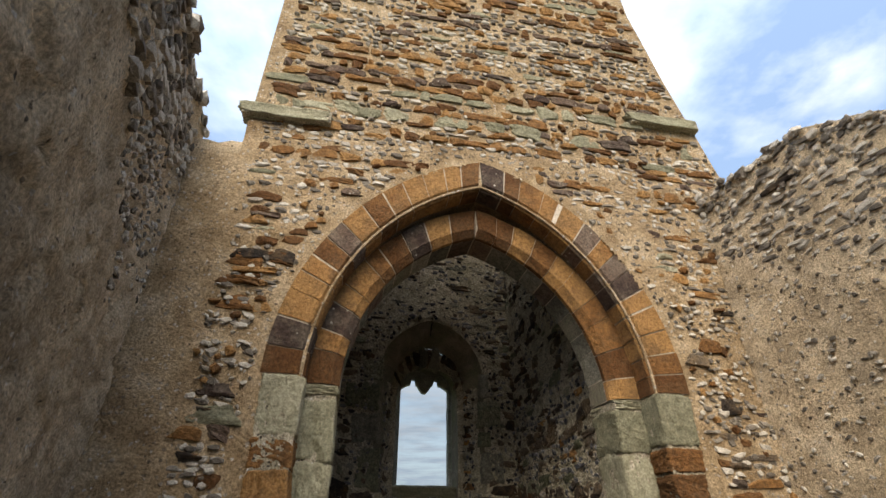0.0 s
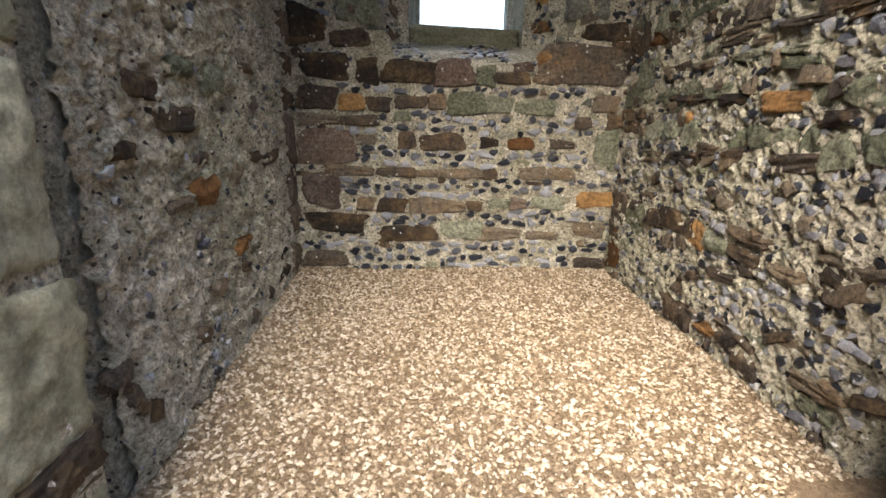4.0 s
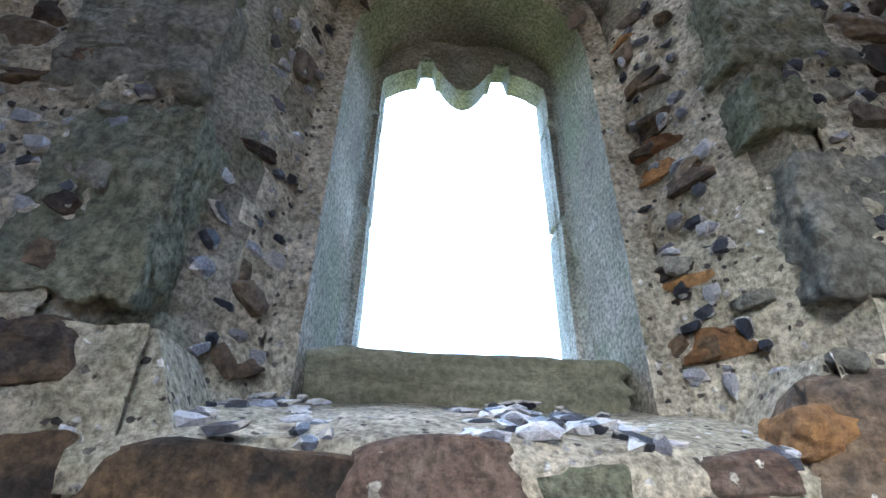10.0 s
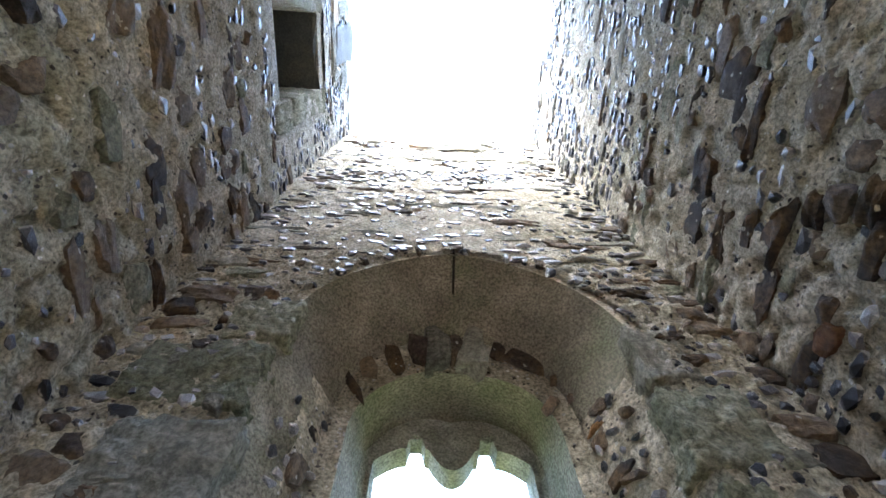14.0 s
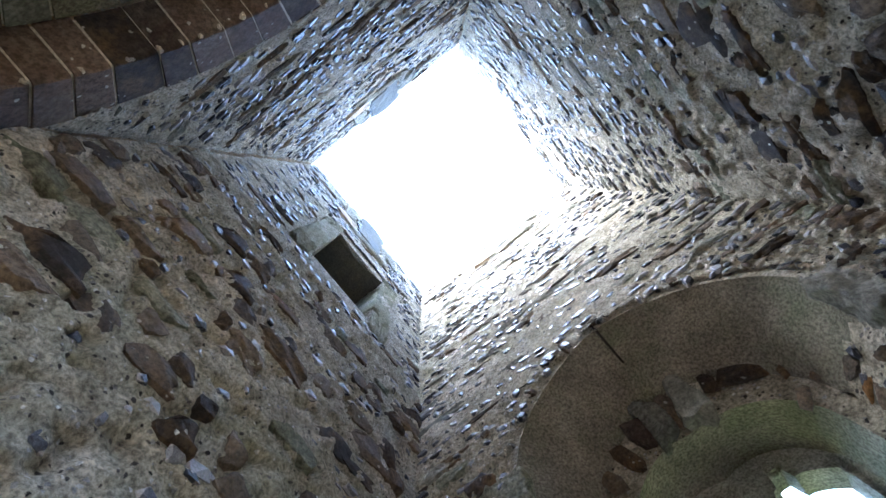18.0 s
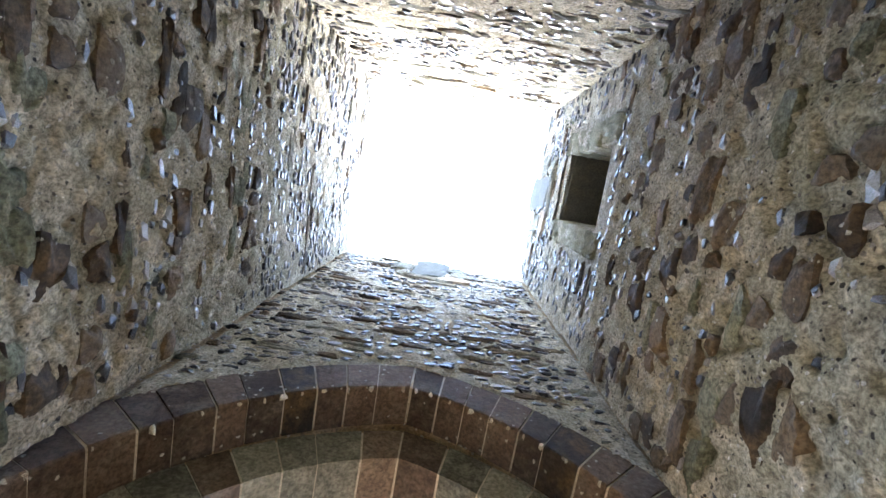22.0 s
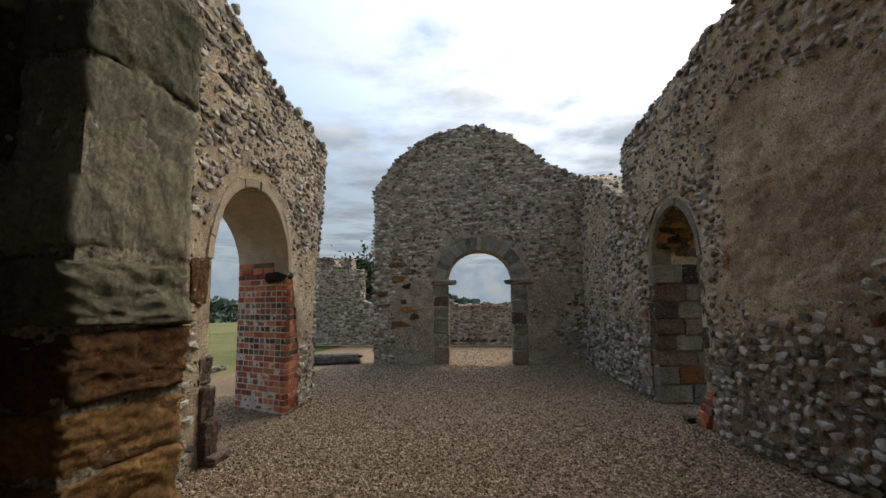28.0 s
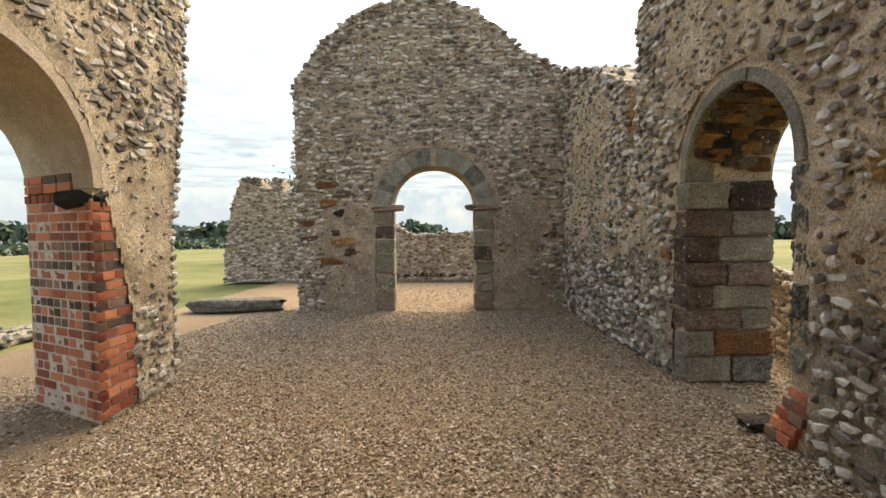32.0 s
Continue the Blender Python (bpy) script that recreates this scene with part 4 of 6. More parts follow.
def splay():
    """The splayed reveal: dressed blocks at the wall face, rough mortar further in."""
    rings = [(-0.012, 0.07, 0.85, 3.66, 0.99), (0.10, 0.07, 0.78, 3.63, 0.92), (0.24, 0.07, 0.68, 3.58, 0.82), (0.385, 0.07, 0.60, 3.55, 0.74)]
    ky = [r[0] for r in rings]
    m = 12
    cols = []
    for k in range(m + 1):
        y = ky[0] + (ky[-1] - ky[0]) * k / m
        c, a, sp, r = (float(np.interp(y, ky, [q[i] for q in rings])) for i in range(1, 5))
        h = Arch(c, a, sp, r)
        pts = [(c - a, 1.9 + (sp - 1.9) * i / 40) for i in range(40)] + [(u, h.top(u)) for u in h.us(36)] + [(c + a, sp - (sp - 1.9) * (i + 1) / 40) for i in range(40)]
        cols.append((y, pts))
    n = len(cols[0][1])
    vs, fs, kind = [], [], []
    for y, pts in cols:
        for x, z in pts:
            p = Vector((x * 3, y * 3, z * 3))
            d = (1.0 - (abs(y - 0.16) / 0.23) ** 4 if y > 0.16 else 1.0) * 0.022 * noise.noise(p) + 0.016 * noise.noise(p * 3.1) + 0.010 * noise.noise(p * 8)
            if y > 0.34:
                d = 0.0
            if z < 3.64:
                d += 0.02 if (z * 1.9 + (0.3 if x > 0 else 0)) % 1.0 < 0.05 else 0.0
                vs.append((x + (d if x > 0 else -d), y, z))
            else:
                vs.append((x, y, z + d))
    for k in range(m):
        for i in range(n - 1):
            fs.append((k * n + i, k * n + i + 1, (k + 1) * n + i + 1, (k + 1) * n + i))
            x, z = cols[k][1][i]
            cell = math.floor(z * 1.9 + (0.3 if x > 0 else 0))
            reach = 0.36 + 0.30 * math.sin(cell * 12.9 + (4 if x > 0 else 0)) + 0.1 * noise.noise(Vector((z * 7, x, 0)))
            kind.append(0 if z > 3.6 or (k + 0.5) / m < reach else 1)
    me = mesh("embrasure_splay", vs, fs, M["hoodstone"], True)
    me.materials.append(M["mortar"])
    me.polygons.foreach_set("material_index", kind)
    part("embrasure_splay", me, wall_back, "grey green dressed stone and rough mortar splay")
    # the gap at the crown: its shade painted as a near-black bar
    vs = []
    for y, z in ((-0.03, 4.64), (0.04, 4.60), (0.10, 4.55), (0.17, 4.49)):
        vs += [(0.063, y, z - 0.055), (0.077, y, z - 0.055), (0.077, y, z + 0.06), (0.063, y, z + 0.06)]
    part("open_joint", mesh("open_joint", vs, [(k * 4 + a, k * 4 + (a + 1) % 4, k * 4 + 4 + (a + 1) % 4, k * 4 + 4 + a) for k in range(3) for a in range(4)], M["dark"]), wall_back, "near-black bar for the shade in the crown's open joint")


splay()
for x0, x1 in ((-1.1, -0.47), (0.60, 1.2)):
    cv, cf = slab(3, 0.0, 1, 60.0)
    part("reveal_core", mesh("reveal_core", cv, cf, M["mortar"]), wall_back, "rough mortar core of the reveal", Matrix.Translation(((x0 + x1) / 2, 0.61, 3.2)) @ Matrix.Diagonal((x1 - x0, 0.38, 2.7, 1)))
loft("rear_arch_face", [(0.38, outline(0.07, 0.60, 3.55, 0.74, 1.9)), (0.395, outline(0.07, 0.51, 3.5, 0.42, 1.9))], M["mortar"], wall_back)
loft("rear_arch_soffit", [(0.395, outline(0.07, 0.51, 3.5, 0.42, 1.9)), (WY, outline(WC, 0.47, 3.64, 0.33, 1.9))], M["hoodstone"], wall_back)
FRA = Face((-3, 0.395, 0), (1, 0, 0), (0, -1, 0))
# thin ragged stones of the rear arch in thick pinkish mortar: x, z, width, length, tilt
for k, (x, z, w, h, spin, mat) in enumerate(((-0.63, 4.02, 0.09, 0.36, -0.55, "brown"), (-0.46, 3.77, 0.06, 0.34, -0.5, "brown"), (-0.40, 3.94, 0.09, 0.28, -0.45, "brown"), (-0.27, 4.03, 0.13, 0.34, -0.25, "brown"), (-0.14, 4.08, 0.09, 0.28, -0.1, "umber"), (-0.03, 4.11, 0.15, 0.34, 0.0, "greystone"), (0.08, 4.12, 0.09, 0.34, 0.05, "brown"), (0.19, 4.11, 0.12, 0.34, 0.1, "greystone"), (0.34, 4.10, 0.09, 0.26, 0.25, "brown"), (0.49, 4.05, 0.22, 0.27, 0.4, "brown"), (0.66, 3.92, 0.07, 0.26, 0.6, "brown"), (0.70, 3.76, 0.08, 0.2, 0.5, "brown"), (0.56, 3.66, 0.06, 0.2, 0.5, "brown"))):
    part("rear_arch_stone", shared("lump" if mat == "brown" else "block", k % 10, mat), wall_back, m=FRA.stand(x + 3, z, w * 1.25, h * 1.1, 0.10, 0.03, spin))


def window_frame():
    """The dressed stone light: jambs, sill, and a head cut into two cusps."""
    n = 41
    xs = [W0 + (W1 - W0) * i / (n - 1) for i in range(n)]

    def head(x):
        q = (x - W0) / (W1 - W0)
        z = 3.47 + WZ + 0.09 * math.sin(min(1.0, q / 0.2) * math.pi / 2) if q < 0.5 else 3.47 + WZ + 0.09 * math.sin(min(1.0, (1 - q) / 0.2) * math.pi / 2)
        for c in (0.26, 0.74):
            d = abs(q - c)
            if d < 0.055:
                z = 3.66 + WZ - 4 * d * d
            elif d < 0.085:
                z = 3.56 + WZ
        d = abs(q - 0.5)
        if d < 0.16:
            z = min(z, 3.42 + WZ + 6.0 * d * d)
        return z
    fw = Face((0, WY, 0), (1, 0, 0), (0, -1, 0))
    h = strips(fw, [W0 - 0.22, W0 - 0.001] + xs + [W1 + 0.001, W1 + 0.22], 0.14, lambda u, side: [(head(u) if W0 <= u <= W1 else 3.42 + WZ, 4.3)], M["framestone"], "window_head")
    h.parent = wall_back
    h["label"] = "cusped dressed stone window head"
    for i, q in enumerate((0.26, 0.74)):
        vs, fs = [], []
        k = 12
        for a in range(k):
            for b in range(6):
                t, w = 2 * math.pi * a / k, 2 * math.pi * b / 6
                r = 0.034 + 0.012 * math.cos(w)
                vs.append((W0 + q * (W1 - W0) + r * math.cos(t), WY - 0.005 - 0.012 * math.sin(w), 3.655 + WZ + r * math.sin(t)))
        fs = [(a * 6 + b, a * 6 + (b + 1) % 6, ((a + 1) % k) * 6 + (b + 1) % 6, ((a + 1) % k) * 6 + b) for a in range(k) for b in range(6)]
        part("cusp_ring", mesh("cusp_ring", vs, fs, M["framestone"], True), wall_back)
    for x0, x1 in ((W0 - 0.20, W0), (W1, W1 + 0.20)):
        for z0, z1 in ((2.1, 2.85), (2.857, 3.42), (3.427, 4.0)):
            jv, jf = slab(int(x0 * 50 + z0 * 9), 0.03, 5, 20.0)
            part("jamb_stone", mesh("jamb_stone", jv, jf, M["framestone"]), wall_back, m=Matrix.Translation(((x0 + x1) / 2, WY + 0.09, (z0 + z1) / 2)) @ Matrix.Diagonal((x1 - x0, 0.2, z1 - z0, 1)))
    # chamfered inner rebate
    for x, sg in ((W0, -1), (W1, 1)):
        vs = [(x - sg * 0.004, WY + 0.045, 2.1), (x + sg * 0.10, WY - 0.12, 2.1), (x + sg * 0.15, WY - 0.12, 2.1), (x + sg * 0.15, WY + 0.07, 2.1)]
        vs += [(a, b, 3.70 + WZ) for a, b, _ in vs]
        part("jamb_chamfer", mesh("jamb_chamfer", vs, [(0, 1, 5, 4), (1, 2, 6, 5), (2, 3, 7, 6), (3, 0, 4, 7), (0, 3, 2, 1), (4, 5, 6, 7)], M["framestone"]), wall_back)
    sill_v, sill_f = slab(41, 0.05, 26, 16.0)
    ms = Matrix.Translation((WC - 0.02, 0.70, 2.01)) @ Matrix.Rotation(0.10, 4, "X") @ Matrix.Diagonal((1.06, 0.44, 0.28, 1))
    me = mesh("window_sill", sill_v, sill_f, M["green"], True)
    part("window_sill", me, wall_back, "worn dressed stone sill", ms)
    vs = []
    for y, z in ((-0.03, 1.76), (0.0, 1.80), (0.20, 1.88), (0.56, 1.98), (0.56, 1.7), (-0.03, 1.7)):
        for i in range(13):
            x = -0.82 + 1.8 * i / 12
            vs.append((x, y + 0.03 * noise.noise(Vector((x * 4, y * 9, 1))), z + (0.035 * noise.noise(Vector((x * 4, y * 9, 5))) if z > 1.75 else 0)))
    fs = [(k * 13 + i, k * 13 + i + 1, ((k + 1) % 6) * 13 + i + 1, ((k + 1) % 6) * 13 + i) for k in range(6) for i in range(12)]
    part("sill_slope", mesh("sill_slope", vs, fs, M["mortar"], True), wall_back, "sloping rubble below the sill")


window_frame()
# dressed blocks beside the embrasure
for x0, x1, z, h, mat in ((-1.03, -0.68, 2.32, 0.56, "moss"), (-1.15, -0.72, 2.86, 0.46, "greystone"), (-1.26, -0.74, 3.33, 0.44, "moss"), (-1.05, -0.72, 3.75, 0.36, "moss"),
                          (0.86, 1.20, 2.36, 0.50, "greystone"), (0.84, 1.02, 2.76, 0.26, "moss"), (0.85, 1.21, 3.13, 0.44, "moss"), (0.87, 1.10, 3.58, 0.42, "greystone")):
    key = ("jamb_block", int(z * 50) % 10, mat)
    if key not in SHARED:
        SHARED[key] = mesh("jamb_block", *ROUGH[key[1]], M[mat], True)
    part("jamb_block", SHARED[key], wall_back, m=FB.stand((x0 + x1) / 2 + 3, z, x1 - x0, h - 0.02, 0.3, -0.118))

# ---- upper light and put-log holes of the tower ----
quoins(FL, LV[0] - 0.26, LV[0], LV[2] - 0.2, LV[3] + 0.15, 0.03, -0.4, wall_left, ["green"], 51, (0.3, 0.5), "jamb_stone")
quoins(FL, LV[1], LV[1] + 0.26, LV[2] - 0.2, LV[3] + 0.15, 0.03, -0.4, wall_left, ["green"], 52, (0.3, 0.5), "jamb_stone")
# the opening's shade is painted: a near-black sheet set deep in the wall
part("louvre_back", mesh("louvre_back", [(-2.25, LV[0] - 4, LV[2]), (-2.25, LV[1] - 4, LV[2]), (-2.25, LV[1] - 4, LV[3]), (-2.25, LV[0] - 4, LV[3])], [(0, 1, 2, 3)], M["dark"]), wall_left, "near-black sheet for the shade in the opening")
part("lintel", shared("block", 2, "slate"), wall_left, "smooth dark slate lintel", FL.stand((LV[0] + LV[1]) / 2, LV[3] - 0.03, LV[1] - LV[0] + 0.04, 0.08, 0.86, -0.44))
# blocked belfry lights, high on three walls: a dark flat slab between pale dressed jambs
for face, u, par in ((FL, 2.68, wall_left), (FI, 3.02, wall_front), (FB, 3.14, wall_back)):
    part("belfry_slab", shared("block", 6, "slate"), par, "dark slab blocking a belfry light", face.stand(u, 8.95, 0.5, 1.15, 0.16, -0.03))
    for k, side in enumerate((-1, 1)):
        for j, (z, h) in enumerate(((8.45, 0.34), (8.82, 0.38), (9.24, 0.42))):
            part("belfry_jamb", shared("block", 2 + k + 3 * j, "greystone" if (j + k) % 3 else "plasterstone"), par, "pale dressed belfry jamb stone", face.stand(u + side * (0.38 + 0.05 * (j % 2)), z, 0.3, h, 0.2, -0.04))
    part("belfry_sill", shared("block", 5, "greystone"), par, "pale belfry sill stone", face.stand(u, 8.24, 0.9, 0.13, 0.2, -0.035))
# put-log holes are not cut: near-black blocks paint their shade
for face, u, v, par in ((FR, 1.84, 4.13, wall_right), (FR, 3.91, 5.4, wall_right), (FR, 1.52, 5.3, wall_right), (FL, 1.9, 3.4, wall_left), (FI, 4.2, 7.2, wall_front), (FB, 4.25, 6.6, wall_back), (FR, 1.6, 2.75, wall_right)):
    part("putlog_hole", shared("block", 3, "dark"), par, "near-black block for the shade in a scaffold hole", face.stand(u, v, 0.15, 0.17, 0.06, -0.02))

# ---- stones of the tower walls ----
SMALL = [(5.0, "lump", "flint", 0.06, 0.05, 0.06, 0.014), (0.8, "block", "brown", 0.07, 0.045, 0.06, 0.005), (0.5, "block", "greystone", 0.08, 0.05, 0.06, 0.005)]
POOR = [(3.0, "lump", "flint", 0.07, 0.055, 0.08, 0.006), (0.6, "block", "brown", 0.28, 0.12, 0.16, 0.006), (0.05, "block", "orange", 0.16, 0.08, 0.14, 0.006)]
RIGHT = [(3.4, "lump", "flint", 0.075, 0.06, 0.09, 0.012), (0.9, "block", "brown", 0.22, 0.12, 0.16, 0.010), (0.35, "block", "moss", 0.2, 0.14, 0.16, 0.008), (0.10, "block", "orange", 0.18, 0.1, 0.14, 0.008)]
MIDDLE = [(3.0, "lump", "flint", 0.075, 0.06, 0.09, 0.006), (1.5, "block", "brown", 0.19, 0.14, 0.16, 0.006), (0.4, "block", "moss", 0.22, 0.14, 0.14, 0.004)]
UPPER = [(6.0, "lump", "flint", 0.085, 0.06, 0.09, 0.014), (0.6, "block", "brown", 0.24, 0.08, 0.13, 0.008), (0.4, "block", "greystone", 0.24, 0.08, 0.12, 0.006)]
ALL = lambda u, v, w, h: True


def back_ok(u, v, w, h):
    if 1.83 < v + h / 2 and v < 3.9 and 1.95 - w / 2 < u < 4.12 + w / 2:
        return False
    return not HOOD.inside(u, v, 0.05 + w / 2)


back_ok2 = lambda u, v, w, h: not HOOD.inside(u, v, 0.06) or (v < 2.0 and abs(u - 3.07) > 0.70)
coat("mortar_coat", FB, 1.55, 4.45, 0.0, 4.6, back_ok2, M["mortar"], wall_back, 1, cell=0.0125, amp=0.012, lift=0.020, crumb=0.017)
rng = random.Random(5)
TONES = {"B": "brown", "G": "moss", "O": "orange", "U": "umber", "S": "greystone"}


def placed(face, shift, rows, depth, front):
    """Single stones at their places: (along, height, width, tall, tone)."""
    return [("stone", rng.randrange(10), TONES[k], face.stand(a + shift, z, w * 1.05, h * 1.1, depth, front - depth / 2, rng.uniform(-0.03, 0.03))) for a, z, w, h, k in rows]


def clear_of(face, stones, ok, gap=0.3):
    """A test that keeps further stones off those already placed."""
    a = np.array([((p[3].translation - face.o).dot(face.u), p[3].translation.z - face.o.z, p[3].to_scale().x / 2, p[3].to_scale().z / 2) for p in stones])
    return lambda u, v, w, h: ok(u, v, w, h) and not np.any((np.abs(a[:, 0] - u) < a[:, 2] + w * gap) & (np.abs(a[:, 1] - v) < a[:, 3] + h * gap))


UNDER_SILL = [(-0.92, 1.94, 0.36, 0.12, "B"), (-1.25, 2.02, 0.28, 0.26, "B"), (-1.15, 1.70, 0.40, 0.17, "B"), (-0.79, 1.69, 0.18, 0.16, "B"), (-0.44, 1.69, 0.42, 0.16, "B"), (-0.06, 1.69, 0.31, 0.16, "U"), (0.19, 1.68, 0.18, 0.13, "G"), (0.42, 1.67, 0.27, 0.10, "B"), (0.51, 1.76, 0.2, 0.07, "U"), (1.02, 1.78, 0.72, 0.29, "B"), (0.72, 1.83, 0.16, 0.08, "O"), (1.2, 2.05, 0.3, 0.14, "B")]
BREAST = [(-0.44, 1.46, 0.28, 0.12, "B"), (-0.2, 1.47, 0.17, 0.12, "B"), (0.05, 1.45, 0.31, 0.14, "G"), (0.66, 1.44, 0.41, 0.12, "G"), (0.32, 1.45, 0.22, 0.12, "G"), (-0.91, 1.44, 0.2, 0.1, "O"), (-0.68, 1.44, 0.19, 0.11, "B"), (-1.2, 1.47, 0.30, 0.17, "B"), (1.25, 1.48, 0.21, 0.13, "B"), (-0.48, 1.34, 0.14, 0.07, "G"), (-0.84, 1.3, 0.26, 0.09, "B"), (-1.19, 1.3, 0.3, 0.09, "B"), (1.07, 1.32, 0.14, 0.07, "B"), (1.36, 1.34, 0.16, 0.11, "B")]
MID_ROW = [(-0.16, 1.14, 0.43, 0.13, "B"), (0.53, 1.14, 0.26, 0.09, "O"), (0.26, 1.14, 0.15, 0.08, "B"), (0.9, 1.14, 0.21, 0.07, "B"), (-0.81, 1.15, 0.16, 0.05, "B"), (-1.14, 1.07, 0.45, 0.22, "U"), (-0.45, 1.14, 0.14, 0.11, "B"), (1.31, 1.10, 0.25, 0.30, "G"), (-0.95, 0.88, 0.4, 0.09, "B"), (-0.52, 0.87, 0.41, 0.08, "B"), (-0.06, 0.87, 0.48, 0.08, "B"), (0.28, 0.87, 0.15, 0.08, "B"), (0.64, 0.88, 0.25, 0.09, "B"), (0.9, 0.88, 0.25, 0.08, "B")]
LOW_ROW = [(-0.81, 0.59, 0.14, 0.1, "B"), (-0.58, 0.58, 0.23, 0.11, "B"), (-0.38, 0.58, 0.11, 0.11, "B"), (-0.12, 0.58, 0.37, 0.12, "B"), (0.16, 0.59, 0.13, 0.08, "B"), (0.36, 0.61, 0.2, 0.1, "G"), (0.55, 0.61, 0.14, 0.1, "U"), (0.84, 0.62, 0.35, 0.11, "G"), (1.23, 0.66, 0.38, 0.17, "O"), (-1.21, 0.68, 0.33, 0.25, "U")]
FOOT = [(-0.44, 0.32, 0.47, 0.11, "B"), (0.02, 0.35, 0.39, 0.14, "G"), (0.4, 0.33, 0.34, 0.1, "B"), (0.76, 0.32, 0.31, 0.09, "B"), (-1.06, 0.43, 0.47, 0.16, "B"), (-1.18, 0.08, 0.35, 0.11, "B"), (1.24, 0.06, 0.33, 0.12, "B"), (1.2, 0.36, 0.3, 0.12, "B")]
st = placed(FB, 3, UNDER_SILL + BREAST + MID_ROW + LOW_ROW + FOOT, 0.16, 0.046)
ROWS_FLINT = [(-0.01, 0.06), (0.07, 0.055), (0.15, 0.06), (0.22, 0.05), (0.405, 0.05), (0.46, 0.05), (0.515, 0.045), (0.66, 0.055), (0.715, 0.05), (0.77, 0.055), (0.925, 0.055), (0.98, 0.06), (1.04, 0.055), (1.21, 0.06), (1.29, 0.06), (1.355, 0.05), (1.525, 0.065), (1.58, 0.05)]
PURE = [(8.0, "lump", "flint", 0.085, 0.065, 0.09, 0.024), (0.4, "block", "brown", 0.10, 0.06, 0.12, 0.004), (0.3, "block", "green", 0.10, 0.06, 0.12, 0.004)]
st += courses(FB, 1.56, 4.42, 0.0, 2.0, clear_of(FB, st, lambda u, v, w, h: v < 1.8), PURE, 61, 0.97, [(a, b, PURE) for a, b in ROWS_FLINT], 0.022)
st += courses(FB, 1.56, 4.44, 1.9, 4.3, back_ok, MIDDLE, 68, 0.9, None, 0.022)
st += fill(FB, 1.57, 4.43, 0.0, 4.4, back_ok2, st, SMALL, 2600, 60, 0.022)
lay(st, wall_back, 300, Vector((0, 0, 1.3)))
st = courses(FB, 1.56, 4.44, 4.3, 9.3, lambda u, v, w, h: not HOOD.inside(u, v, 0.05 + w / 2), UPPER, 62, 0.9, None, 0.018)
lay(st, wall_back, 60, Vector((0, 0, 4.3)))
for i in range(130):
    u, q = rng.uniform(-0.62, 0.72), rng.uniform(0, 1)
    part("flint", shared("lump", rng.randrange(10), "flint"), wall_back, m=Matrix.Translation((u, -0.02 + 0.55 * q, 1.797 + 0.17 * q + 0.02 * math.sin(u * 9))) @ Matrix.Rotation(rng.uniform(-0.6, 0.6), 4, "Z") @ Matrix.Rotation(0.45, 4, "X") @ Matrix.Diagonal((rng.uniform(0.05, 0.16), rng.uniform(0.06, 0.14), rng.uniform(0.03, 0.06), 1)))
# a ring of small dark stones over the hood
for k in range(19):
    u = HOOD.c - 0.80 + 1.6 * k / 18
    part("flint" if k % 3 else "sandstone_block", shared("lump", k % 10, "flint" if k % 3 else "brown"), wall_back, m=FB.stand(u + rng.uniform(-0.04, 0.04), HOOD.top(u) + 0.13 + rng.uniform(-0.05, 0.05), rng.uniform(0.05, 0.11), rng.uniform(0.08, 0.15), 0.09, 0.012, (u - HOOD.c) * 0.7))
# flints and brown stones set in the mortar of the splay
for face, seed, mix in ((Face((-0.76, 0, 0), (0.24, 0.38, 0), (0.38, -0.24, 0)), 601, [(4.0, "lump", "flint", 0.06, 0.05, 0.06, -0.004), (0.6, "block", "brown", 0.11, 0.09, 0.08, -0.006)]), (Face((0.90, 0, 0), (-0.24, 0.38, 0), (-0.38, -0.24, 0)), 602, [(2.0, "lump", "flint", 0.06, 0.05, 0.06, -0.004), (2.0, "block", "brown", 0.13, 0.09, 0.10, -0.004), (0.4, "block", "orange", 0.12, 0.07, 0.10, -0.004)])):
    st = courses(face, 0.22, 0.43, 2.02, 3.55, ALL, mix, seed, 0.75)
    st += fill(face, 0.18, 0.44, 2.0, 3.55, ALL, st, SMALL, 90, seed)
    for shape, k, mat, m in st:
        part(NAMES.get(mat, "stone"), shared(shape, k, mat), wall_back, m=m)
part("sandstone_block", shared("lump", 5, "brown"), wall_back, "dark brown stone in pale mortar", Face((-0.76, 0, 0), (0.24, 0.38, 0), (0.38, -0.24, 0)).stand(0.34, 3.14, 0.13, 0.26, 0.08, 0.0))

coat("mortar_coat", FL, 1.3, 4.0, 0.0, 2.3, ALL, M["mortar"], wall_left, 2, cell=0.0135, amp=0.018, pit=0.05, lift=0.045, crumb=0.028)
coat("mortar_coat", FL, 1.3, 4.0, 2.3, 5.6, ALL, M["mortar"], wall_left, 2, cell=0.02, amp=0.018, pit=0.03, lift=0.045, crumb=0.014)
coat("mortar_coat", FR, 1.3, 4.0, 0.0, 2.3, ALL, M["mortar"], wall_right, 3, cell=0.015, amp=0.018, pit=0.05, lift=0.03, crumb=0.024)
coat("mortar_coat", FR, 1.3, 4.0, 2.3, 5.6, ALL, M["mortar"], wall_right, 3, cell=0.02, amp=0.018, pit=0.03, lift=0.03, crumb=0.014)
